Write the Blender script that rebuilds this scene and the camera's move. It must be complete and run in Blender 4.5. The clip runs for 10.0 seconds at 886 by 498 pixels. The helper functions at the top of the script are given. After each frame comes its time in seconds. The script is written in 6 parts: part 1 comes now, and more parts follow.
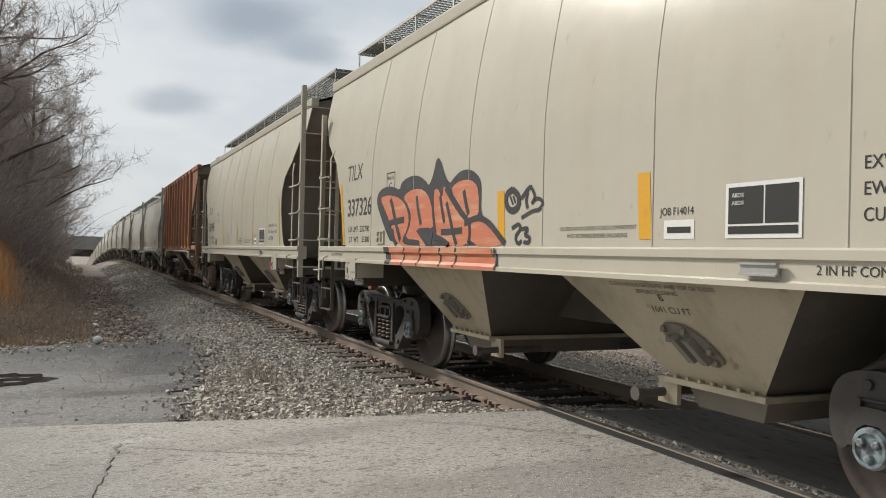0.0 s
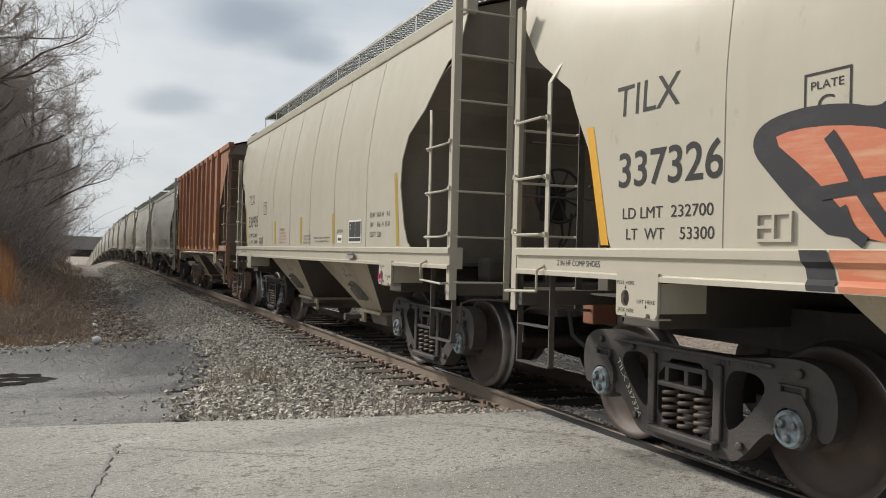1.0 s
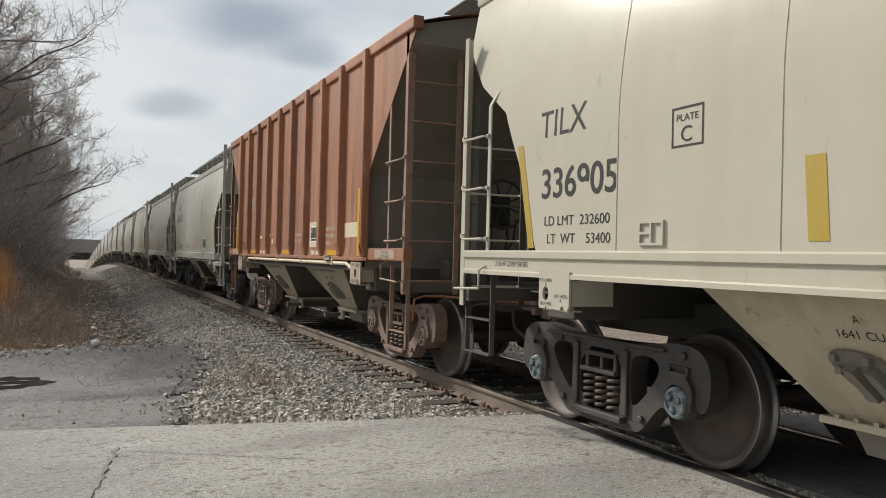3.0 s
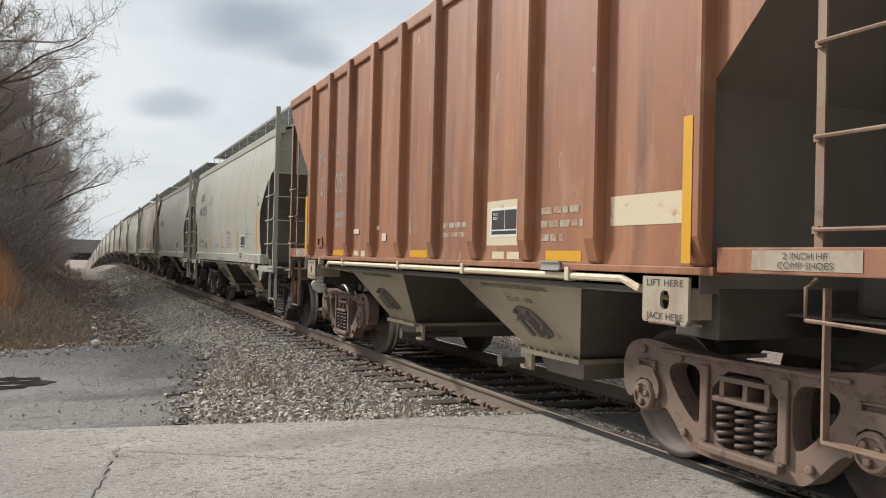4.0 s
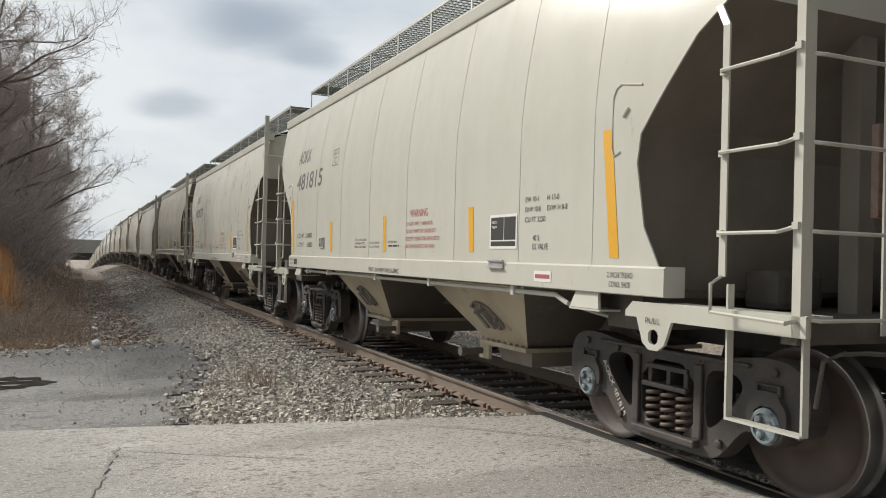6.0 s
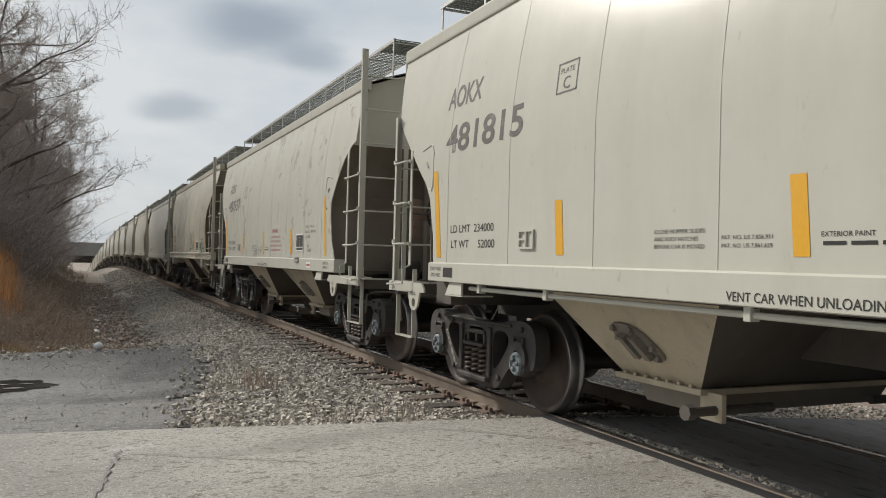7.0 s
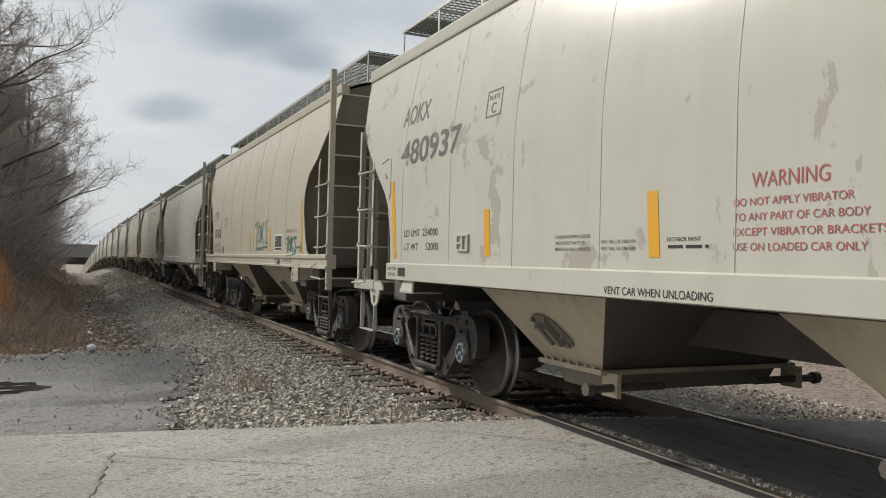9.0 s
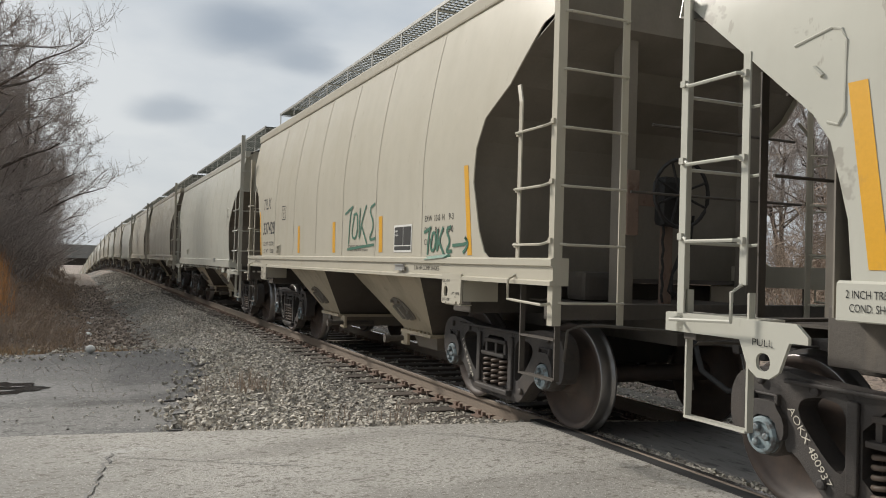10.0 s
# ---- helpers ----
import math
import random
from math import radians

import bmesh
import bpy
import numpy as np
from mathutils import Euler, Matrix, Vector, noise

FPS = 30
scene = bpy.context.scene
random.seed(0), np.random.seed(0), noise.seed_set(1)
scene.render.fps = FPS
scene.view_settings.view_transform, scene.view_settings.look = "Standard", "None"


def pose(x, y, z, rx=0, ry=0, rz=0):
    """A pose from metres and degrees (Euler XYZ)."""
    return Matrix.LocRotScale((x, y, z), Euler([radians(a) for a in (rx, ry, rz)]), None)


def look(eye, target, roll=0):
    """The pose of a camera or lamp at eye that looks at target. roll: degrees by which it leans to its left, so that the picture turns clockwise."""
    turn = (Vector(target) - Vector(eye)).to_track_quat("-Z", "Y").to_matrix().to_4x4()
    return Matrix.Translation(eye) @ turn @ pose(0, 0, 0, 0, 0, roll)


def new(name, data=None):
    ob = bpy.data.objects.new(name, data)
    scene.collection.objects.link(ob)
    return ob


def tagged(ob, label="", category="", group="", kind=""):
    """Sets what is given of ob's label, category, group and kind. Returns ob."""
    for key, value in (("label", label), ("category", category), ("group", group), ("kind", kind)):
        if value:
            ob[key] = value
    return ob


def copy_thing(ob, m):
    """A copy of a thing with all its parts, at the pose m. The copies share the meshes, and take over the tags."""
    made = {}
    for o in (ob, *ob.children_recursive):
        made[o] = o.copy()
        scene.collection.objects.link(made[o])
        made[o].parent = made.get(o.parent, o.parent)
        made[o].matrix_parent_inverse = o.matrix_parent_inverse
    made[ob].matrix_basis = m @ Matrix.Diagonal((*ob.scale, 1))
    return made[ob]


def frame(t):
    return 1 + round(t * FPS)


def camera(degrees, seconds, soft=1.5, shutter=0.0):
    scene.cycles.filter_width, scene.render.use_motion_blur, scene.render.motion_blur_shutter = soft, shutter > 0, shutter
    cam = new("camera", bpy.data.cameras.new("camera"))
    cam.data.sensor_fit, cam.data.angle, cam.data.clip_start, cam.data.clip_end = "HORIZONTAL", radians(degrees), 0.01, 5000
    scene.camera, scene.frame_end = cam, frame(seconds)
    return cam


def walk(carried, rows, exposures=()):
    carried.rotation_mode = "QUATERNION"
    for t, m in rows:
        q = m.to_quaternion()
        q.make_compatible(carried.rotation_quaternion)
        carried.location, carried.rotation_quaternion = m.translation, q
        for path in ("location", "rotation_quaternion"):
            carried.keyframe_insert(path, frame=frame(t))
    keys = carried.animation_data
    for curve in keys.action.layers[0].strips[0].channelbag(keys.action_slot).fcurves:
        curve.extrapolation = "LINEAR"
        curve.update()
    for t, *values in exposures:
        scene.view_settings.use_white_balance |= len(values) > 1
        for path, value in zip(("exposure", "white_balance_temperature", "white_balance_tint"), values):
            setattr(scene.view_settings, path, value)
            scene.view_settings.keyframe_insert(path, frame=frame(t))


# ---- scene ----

# camera: almost still in the hand, standing on the crossing road
EYE = Vector((-4.733, 0.0, 1.379))
cam = camera(57.80, 10.0, soft=1.0)
AIM = [  # seconds, heading to the right of the track, tilt up, roll
    (0.0, 24.200, 0.377, -1.384),
    (0.5, 24.215, 0.354, -1.403),
    (1.0, 24.251, 0.423, -1.464),
    (1.5, 24.275, 0.511, -1.506),
    (2.0, 24.289, 0.595, -1.426),
    (2.5, 24.308, 0.634, -1.459),
    (4.0, 24.292, 0.621, -1.385),
    (4.5, 24.267, 0.625, -1.417),
    (5.0, 24.271, 0.620, -1.472),
    (5.5, 24.279, 0.628, -1.508),
    (7.0, 24.128, 0.832, -1.407),
    (7.5, 24.151, 0.886, -1.469),
    (8.0, 24.258, 0.906, -1.453),
    (8.5, 24.379, 0.946, -1.427),
    (9.0, 24.518, 0.968, -1.418),
    (9.5, 24.568, 1.024, -1.529),
    (10.0, 24.559, 1.135, -1.678),
]


def aim(yaw, tilt, roll):
    a, b = radians(yaw), radians(tilt)
    way = Vector((math.sin(a) * math.cos(b), math.cos(a) * math.cos(b), math.sin(b)))
    return look(EYE, EYE + way, roll)


walk(cam, [(t, aim(y, p, -r)) for t, y, p, r in AIM],
     exposures=[(0.0, -0.04), (2.5, -0.06), (4.0, 0.08), (5.0, 0.12), (5.6, 0.14), (7.0, -0.13), (10.0, -0.13)])

# ---- light: thin high overcast, a veiled sun ahead to the left ----
SUN_WAY = Vector((-0.43, 0.71, 0.56)).normalized()
world = bpy.data.worlds.new("overcast_sky")
scene.world = world
world.use_nodes = True


def wire(tree, a, b):
    tree.links.new(a, b)


def sky():
    t = world.node_tree
    n = t.nodes
    back = n["Background"]
    geo = n.new("ShaderNodeTexCoord")
    base = n.new("ShaderNodeTexSky")
    base.sky_type, base.sun_disc = "NISHITA", False
    base.sun_elevation = math.asin(SUN_WAY.z)
    base.sun_rotation = math.atan2(SUN_WAY.x, SUN_WAY.y)
    base.dust_density, base.air_density = 3.0, 1.0
    dim = n.new("ShaderNodeVectorMath")
    dim.operation = "SCALE"
    dim.inputs[3].default_value = 0.10
    wire(t, base.outputs[0], dim.inputs[0])
    # cloud sheet
    stretch = n.new("ShaderNodeMapping")
    stretch.inputs["Scale"].default_value = (1.0, 1.0, 2.6)
    wire(t, geo.outputs["Generated"], stretch.inputs[0])
    puff = n.new("ShaderNodeTexNoise")
    puff.inputs["Scale"].default_value, puff.inputs["Detail"].default_value, puff.inputs["Roughness"].default_value = 3.4, 6, 0.52
    wire(t, stretch.outputs[0], puff.inputs["Vector"])
    ramp = n.new("ShaderNodeValToRGB")
    ramp.color_ramp.elements[0].position, ramp.color_ramp.elements[0].color = 0.30, (0.56, 0.62, 0.68, 1)
    ramp.color_ramp.elements[1].position, ramp.color_ramp.elements[1].color = 0.60, (0.76, 0.795, 0.815, 1)
    wire(t, puff.outputs[0], ramp.inputs[0])
    shade = ramp.outputs[0]
    # two darker ragged clouds above the train
    ragged = n.new("ShaderNodeVectorMath")
    ragged.operation = "MULTIPLY_ADD"
    ragged.inputs[1].default_value, ragged.inputs[2].default_value = (0.10, 0.10, 0.06), (-0.05, -0.05, -0.03)
    wire(t, puff.outputs["Color"], ragged.inputs[0])
    bent = n.new("ShaderNodeVectorMath")
    bent.operation = "ADD"
    wire(t, geo.outputs["Generated"], bent.inputs[0])
    wire(t, ragged.outputs[0], bent.inputs[1])
    for yaw, up, wide, tall, grey in ((10.2, 15.6, 0.095, 0.042, 1.0), (14.6, 14.2, 0.06, 0.022, 0.75), (5.9, 9.9, 0.050, 0.024, 0.7)):
        a, b = radians(yaw), radians(up)
        at = n.new("ShaderNodeMapping")
        at.vector_type = "TEXTURE"
        at.inputs["Location"].default_value = (math.sin(a) * math.cos(b), math.cos(a) * math.cos(b), math.sin(b))
        at.inputs["Rotation"].default_value = (0, 0, -a)
        at.inputs["Scale"].default_value = (wide, 0.6, tall)
        wire(t, bent.outputs[0], at.inputs[0])
        far = n.new("ShaderNodeVectorMath")
        far.operation = "LENGTH"
        wire(t, at.outputs[0], far.inputs[0])
        soft = n.new("ShaderNodeMapRange")
        soft.interpolation_type = "SMOOTHERSTEP"
        soft.inputs["From Min"].default_value, soft.inputs["From Max"].default_value = 1.15, 0.1
        soft.inputs["To Min"].default_value, soft.inputs["To Max"].default_value = 0.0, grey
        wire(t, far.outputs["Value"], soft.inputs[0])
        mix = n.new("ShaderNodeMix")
        mix.data_type = "RGBA"
        wire(t, soft.outputs[0], mix.inputs[0])
        wire(t, shade, mix.inputs[6])
        mix.inputs[7].default_value = (0.37, 0.43, 0.50, 1)
        shade = mix.outputs[2]
    # the cloud sheet is brighter towards the sun than behind it
    side_on = n.new("ShaderNodeVectorMath")
    side_on.operation = "DOT_PRODUCT"
    side_on.inputs[1].default_value = SUN_WAY
    wire(t, geo.outputs["Generated"], side_on.inputs[0])
    fall = n.new("ShaderNodeMapRange")
    fall.interpolation_type = "SMOOTHSTEP"
    fall.inputs["From Min"].default_value, fall.inputs["From Max"].default_value = -0.45, 0.40
    fall.inputs["To Min"].default_value, fall.inputs["To Max"].default_value = 0.13, 1.0
    wire(t, side_on.outputs["Value"], fall.inputs[0])
    lit = n.new("ShaderNodeVectorMath")
    lit.operation = "SCALE"
    wire(t, shade, lit.inputs[0])
    wire(t, fall.outputs[0], lit.inputs[3])
    shade = lit.outputs[0]
    both = n.new("ShaderNodeMix")
    both.data_type = "RGBA"
    both.inputs[0].default_value = 0.9
    wire(t, dim.outputs[0], both.inputs[6])
    wire(t, shade, both.inputs[7])
    wire(t, both.outputs[2], back.inputs[0])
    back.inputs[1].default_value = 1.0


sky()
sun = new("sun", bpy.data.lights.new("sun", "SUN"))
sun.data.energy, sun.data.angle, sun.data.color = 3.9, radians(8), (1.0, 0.945, 0.86)
sun.matrix_world = look(SUN_WAY * 50, (0, 0, 0))


# ---- materials ----
def material(name, colour, rough=0.7, metal=0.0, spots=(), bump=0.0, bump_size=40.0, rough_vary=0.12, grain=0.08, object_vary=0.0, island=0.0, spec=0.5, coords="Object", zones=()):
    """colour with fine grain; zones: (x, y, half width, half depth, colour) worn patches with ragged edges; spots: (scale, low, high, colour, stretch) blotches laid over it."""
    m = bpy.data.materials.new(name)
    m.use_nodes = True
    t = m.node_tree
    n = t.nodes
    p = n["Principled BSDF"]
    p.inputs["Metallic"].default_value = metal
    p.inputs["Specular IOR Level"].default_value = spec
    co = n.new("ShaderNodeTexCoord").outputs[coords]
    fine = n.new("ShaderNodeTexNoise")
    fine.inputs["Scale"].default_value, fine.inputs["Detail"].default_value, fine.inputs["Roughness"].default_value = bump_size, 5, 0.65
    wire(t, co, fine.inputs["Vector"])
    rgb = n.new("ShaderNodeMix")
    rgb.data_type = "RGBA"
    rgb.inputs[6].default_value = (*[c * (1 - grain * 2) for c in colour], 1)
    rgb.inputs[7].default_value = (*[min(1, c * (1 + grain * 2)) for c in colour], 1)
    wire(t, fine.outputs[0], rgb.inputs[0])
    out = rgb.outputs[2]
    for zx, zy, zw, zd, tone in zones:
        rag = n.new("ShaderNodeTexNoise")
        rag.inputs["Scale"].default_value, rag.inputs["Detail"].default_value = 1.6, 6
        wire(t, co, rag.inputs["Vector"])
        shift = n.new("ShaderNodeVectorMath")
        shift.operation = "MULTIPLY_ADD"
        shift.inputs[1].default_value, shift.inputs[2].default_value = (0.9, 0.9, 0), (-0.45, -0.45, 0)
        wire(t, rag.outputs["Color"], shift.inputs[0])
        moved = n.new("ShaderNodeVectorMath")
        wire(t, co, moved.inputs[0])
        wire(t, shift.outputs[0], moved.inputs[1])
        fit = n.new("ShaderNodeMapping")
        fit.vector_type = "TEXTURE"
        fit.inputs["Location"].default_value, fit.inputs["Scale"].default_value = (zx, zy, 0), (zw, zd, 100)
        wire(t, moved.outputs[0], fit.inputs[0])
        off = n.new("ShaderNodeVectorMath")
        off.operation = "LENGTH"
        wire(t, fit.outputs[0], off.inputs[0])
        rg = n.new("ShaderNodeMapRange")
        rg.inputs["From Min"].default_value, rg.inputs["From Max"].default_value = 1.1, 0.75
        rg.inputs["To Max"].default_value = tone[3]
        wire(t, off.outputs["Value"], rg.inputs[0])
        mx = n.new("ShaderNodeMix")
        mx.data_type = "RGBA"
        wire(t, rg.outputs[0], mx.inputs[0])
        wire(t, out, mx.inputs[6])
        mx.inputs[7].default_value = (*tone[:3], 1)
        out = mx.outputs[2]
    for scale, low, high, tone, stretch in spots:
        mp = n.new("ShaderNodeMapping")
        mp.inputs["Scale"].default_value = stretch
        mp.inputs["Location"].default_value = (scale * 3.1, low * 17, high * 5)
        wire(t, co, mp.inputs[0])
        tex = n.new("ShaderNodeTexNoise")
        tex.inputs["Scale"].default_value, tex.inputs["Detail"].default_value, tex.inputs["Roughness"].default_value = scale, 5, 0.6
        wire(t, mp.outputs[0], tex.inputs["Vector"])
        rg = n.new("ShaderNodeMapRange")
        rg.inputs["From Min"].default_value, rg.inputs["From Max"].default_value = low, high
        rg.inputs["To Max"].default_value = tone[3] if len(tone) > 3 else 1.0
        wire(t, tex.outputs[0], rg.inputs[0])
        mx = n.new("ShaderNodeMix")
        mx.data_type = "RGBA"
        wire(t, rg.outputs[0], mx.inputs[0])
        wire(t, out, mx.inputs[6])
        mx.inputs[7].default_value = (*tone[:3], 1)
        out = mx.outputs[2]
    for amount, source in ((object_vary, "ShaderNodeObjectInfo"), (island, "ShaderNodeNewGeometry")):
        if amount:
            src = n.new(source).outputs["Random" if amount == object_vary and source.endswith("Info") else "Random Per Island"]
            rg = n.new("ShaderNodeMapRange")
            rg.inputs["To Min"].default_value, rg.inputs["To Max"].default_value = 1 - amount, 1 + amount
            wire(t, src, rg.inputs[0])
            mx = n.new("ShaderNodeVectorMath")
            mx.operation = "SCALE"
            wire(t, out, mx.inputs[0])
            wire(t, rg.outputs[0], mx.inputs[3])
            out = mx.outputs[0]
    wire(t, out, p.inputs["Base Color"])
    rr = n.new("ShaderNodeMapRange")
    rr.inputs["To Min"].default_value, rr.inputs["To Max"].default_value = max(0, rough - rough_vary), min(1, rough + rough_vary)
    wire(t, fine.outputs[0], rr.inputs[0])
    wire(t, rr.outputs[0], p.inputs["Roughness"])
    if bump:
        b = n.new("ShaderNodeBump")
        b.inputs["Strength"].default_value, b.inputs["Distance"].default_value = 1.0, bump
        wire(t, fine.outputs[0], b.inputs["Height"])
        wire(t, b.outputs[0], p.inputs["Normal"])
    return m


RUN = (1, 2.2, 0.28)     # streaks that run down a side
PAINT_TAN = material("tan_paint", (0.515, 0.48, 0.395), 0.24, spots=((1.3, 0.45, 0.8, (0.44, 0.395, 0.31, 0.4), RUN), (0.5, 0.5, 0.8, (0.55, 0.51, 0.43, 0.6), (1, 1, 1)), (9, 0.66, 0.75, (0.25, 0.2, 0.14, 0.35), (1, 1, 0.5))), bump_size=5, grain=0.03, spec=0.10, rough_vary=0.05)
PAINT_GREY = material("pale_grey_paint", (0.525, 0.515, 0.45), 0.24, spots=((1.5, 0.45, 0.8, (0.45, 0.425, 0.36, 0.4), RUN), (9, 0.66, 0.75, (0.27, 0.24, 0.2, 0.35), (1, 1, 0.5))), bump_size=5, grain=0.03, spec=0.10, rough_vary=0.05)
PAINT_PATCHED = material("pale_grey_paint_with_worn_patches", (0.525, 0.515, 0.45), 0.24, spots=((1.5, 0.45, 0.8, (0.45, 0.425, 0.36, 0.4), RUN), (2.2, 0.605, 0.63, (0.37, 0.345, 0.30, 0.75), (1, 1.0, 1.1)), (4.5, 0.65, 0.67, (0.38, 0.35, 0.30, 0.75), (1, 1, 0.5))), bump_size=5, grain=0.03, spec=0.10, rough_vary=0.05)
PAINT_DULL = material("weathered_grey_paint", (0.40, 0.40, 0.36), 0.45, spots=((1.2, 0.4, 0.8, (0.28, 0.27, 0.24, 0.8), RUN),), bump_size=5, grain=0.05, spec=0.3)
PAINT_RUST = material("faded_red_oxide_paint", (0.31, 0.122, 0.058), 0.6, spots=((0.9, 0.42, 0.70, (0.44, 0.205, 0.10, 0.9), (1, 2.2, 0.22)), (1.7, 0.50, 0.70, (0.155, 0.062, 0.038, 0.8), (1, 2.5, 0.2)), (4, 0.56, 0.70, (0.43, 0.25, 0.155, 0.6), (1, 1, 0.35)), (0.6, 0.5, 0.7, (0.27, 0.125, 0.08, 0.8), (1, 1, 1)), (22, 0.60, 0.72, (0.22, 0.10, 0.06, 0.5), (1, 1, 0.6)), (7, 0.68, 0.72, (0.52, 0.38, 0.26, 0.6), (1, 1, 0.5))), bump=0.001, bump_size=9, grain=0.1)
# grime, with the deep shade below the cars worked into the colour
GRIME_SHADE = material("grimy_shaded_underframe", (0.092, 0.08, 0.068), 0.7, spots=((2.2, 0.45, 0.75, (0.062, 0.054, 0.045, 0.8), (1, 1, 0.7)), (6, 0.55, 0.72, (0.15, 0.125, 0.10, 0.5), (1, 1, 0.6))), bump=0.002, grain=0.12)
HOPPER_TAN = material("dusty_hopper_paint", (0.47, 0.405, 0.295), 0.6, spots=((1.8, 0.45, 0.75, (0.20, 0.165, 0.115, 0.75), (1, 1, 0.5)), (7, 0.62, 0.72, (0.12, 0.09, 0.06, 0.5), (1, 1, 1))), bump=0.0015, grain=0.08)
CAST = material("cast_steel_brown_black", (0.056, 0.050, 0.047), 0.62, spots=((3, 0.45, 0.75, (0.085, 0.068, 0.055, 0.8), (1, 1, 1)), (11, 0.55, 0.7, (0.038, 0.034, 0.032, 0.7), (1, 1, 1))), bump=0.003, bump_size=60, grain=0.15)
CAST_RUST = material("rusty_cast_steel", (0.20, 0.142, 0.112), 0.72, spots=((3, 0.45, 0.75, (0.24, 0.15, 0.11, 0.8), (1, 1, 1)), (11, 0.55, 0.7, (0.10, 0.05, 0.035, 0.7), (1, 1, 1))), bump=0.003, bump_size=60, grain=0.15)
WHEEL = material("wheel_steel", (0.075, 0.057, 0.048), 0.6, spots=((5, 0.45, 0.7, (0.12, 0.08, 0.06, 0.8), (1, 1, 1)),), bump=0.001, grain=0.12)
TREAD = material("polished_tread", (0.30, 0.29, 0.285), 0.32, 0.9, grain=0.03, rough_vary=0.03, bump_size=8)
COIL = material("spring_steel", (0.10, 0.072, 0.055), 0.6, bump=0.001, grain=0.2)
CAP_BLUE = material("pale_blue_bearing_cap", (0.23, 0.285, 0.305), 0.55, spots=((14, 0.45, 0.62, (0.09, 0.08, 0.075, 0.9), (1, 1, 1)),), grain=0.12)
# end paint: grime plus the shade of the recessed ends in one colour
END_DIRT_SHADE = material("grimed_shaded_end_paint", (0.205, 0.18, 0.15), 0.6, spots=((1.6, 0.42, 0.7, (0.15, 0.13, 0.10, 0.85), (1, 1, 0.5)), (0.8, 0.5, 0.75, (0.27, 0.245, 0.20, 0.6), (1, 1, 1))), bump=0.001, grain=0.08)
LADDER_RUST = material("faded_rusty_ladder_paint", (0.25, 0.15, 0.10), 0.65, spots=((5, 0.45, 0.7, (0.34, 0.25, 0.18, 0.8), (1, 1, 0.4)), (9, 0.55, 0.7, (0.15, 0.075, 0.045, 0.8), (1, 1, 1))), grain=0.12)
DUSTY_CREAM = material("dirty_cream_paint", (0.42, 0.35, 0.27), 0.7, spots=((4, 0.48, 0.68, (0.28, 0.20, 0.14, 0.8), (1, 1, 0.5)),), grain=0.1)
PINK = material("pink_plastic_tape", (0.85, 0.08, 0.28), 0.5, grain=0.05)
GALV = material("galvanised_steel", (0.42, 0.42, 0.40), 0.45, 0.5, spots=((6, 0.5, 0.75, (0.3, 0.29, 0.27, 0.8), (1, 1, 1)),), grain=0.08)
GRATE = material("dark_grating", (0.17, 0.18, 0.165), 0.6, 0.3, grain=0.1)
YELLOW = material("yellow_reflector", (0.70, 0.36, 0.02), 0.4, spots=((7, 0.6, 0.75, (0.5, 0.28, 0.05, 0.6), (1, 1, 1)),), grain=0.05)
OLIVE = material("dulled_yellow_reflector", (0.42, 0.30, 0.05), 0.4, grain=0.06)
INK = material("black_stencil_paint", (0.02, 0.019, 0.018), 0.75, grain=0.15)
INK_GREY = material("weathered_stencil_paint", (0.075, 0.07, 0.065), 0.7, spots=((6, 0.52, 0.7, (0.20, 0.185, 0.16, 0.5), (1, 1, 1)),), grain=0.15)
INK_RED = material("red_stencil_paint", (0.36, 0.085, 0.09), 0.6, grain=0.1)
INK_PALE = material("worn_white_stencil", (0.40, 0.36, 0.29), 0.7, spots=((9, 0.45, 0.62, (0.33, 0.15, 0.08, 0.9), (1, 1, 1)),), grain=0.15)
CHALK = material("white_chalk_paint", (0.62, 0.58, 0.5), 0.8, spots=((20, 0.55, 0.65, (0.2, 0.17, 0.14, 0.7), (1, 1, 1)),), grain=0.1)
INK_STEEL = material("worn_blue_grey_stencil", (0.27, 0.25, 0.23), 0.7, spots=((5, 0.48, 0.60, (0.34, 0.17, 0.10, 0.95), (1, 1, 0.6)),), grain=0.15)
WHITE = material("white_panel_paint", (0.74, 0.73, 0.69), 0.5, grain=0.05)
CREAM = material("cream_patch_paint", (0.66, 0.56, 0.40), 0.6, spots=((8, 0.6, 0.72, (0.4, 0.2, 0.1, 0.8), (1, 1, 1)),), grain=0.06)
SPRAY_ORANGE = material("orange_spray_paint", (0.56, 0.17, 0.085), 0.55, spots=((2.2, 0.46, 0.66, (0.62, 0.34, 0.20, 0.85), (1, 0.7, 7)), (3, 0.55, 0.7, (0.45, 0.11, 0.055, 0.6), (1, 1, 1))), grain=0.05)
SPRAY_BLACK = material("black_spray_paint", (0.022, 0.022, 0.026), 0.75, spots=((3, 0.5, 0.75, (0.055, 0.055, 0.06, 0.8), (1, 1, 2)),), grain=0.2)
SPRAY_GREEN = material("green_spray_paint", (0.04, 0.14, 0.09), 0.6, grain=0.1)
BRAKE_IRON = material("black_brake_iron", (0.022, 0.021, 0.021), 0.6, grain=0.15)
RUBBER = material("rubber_hose", (0.03, 0.03, 0.03), 0.7, grain=0.1)
RAIL_RUST = material("rusty_rail_web", (0.20, 0.158, 0.122), 0.8, spots=((4, 0.45, 0.75, (0.27, 0.215, 0.165, 0.8), (1, 0.2, 1)),), bump=0.002, grain=0.15)
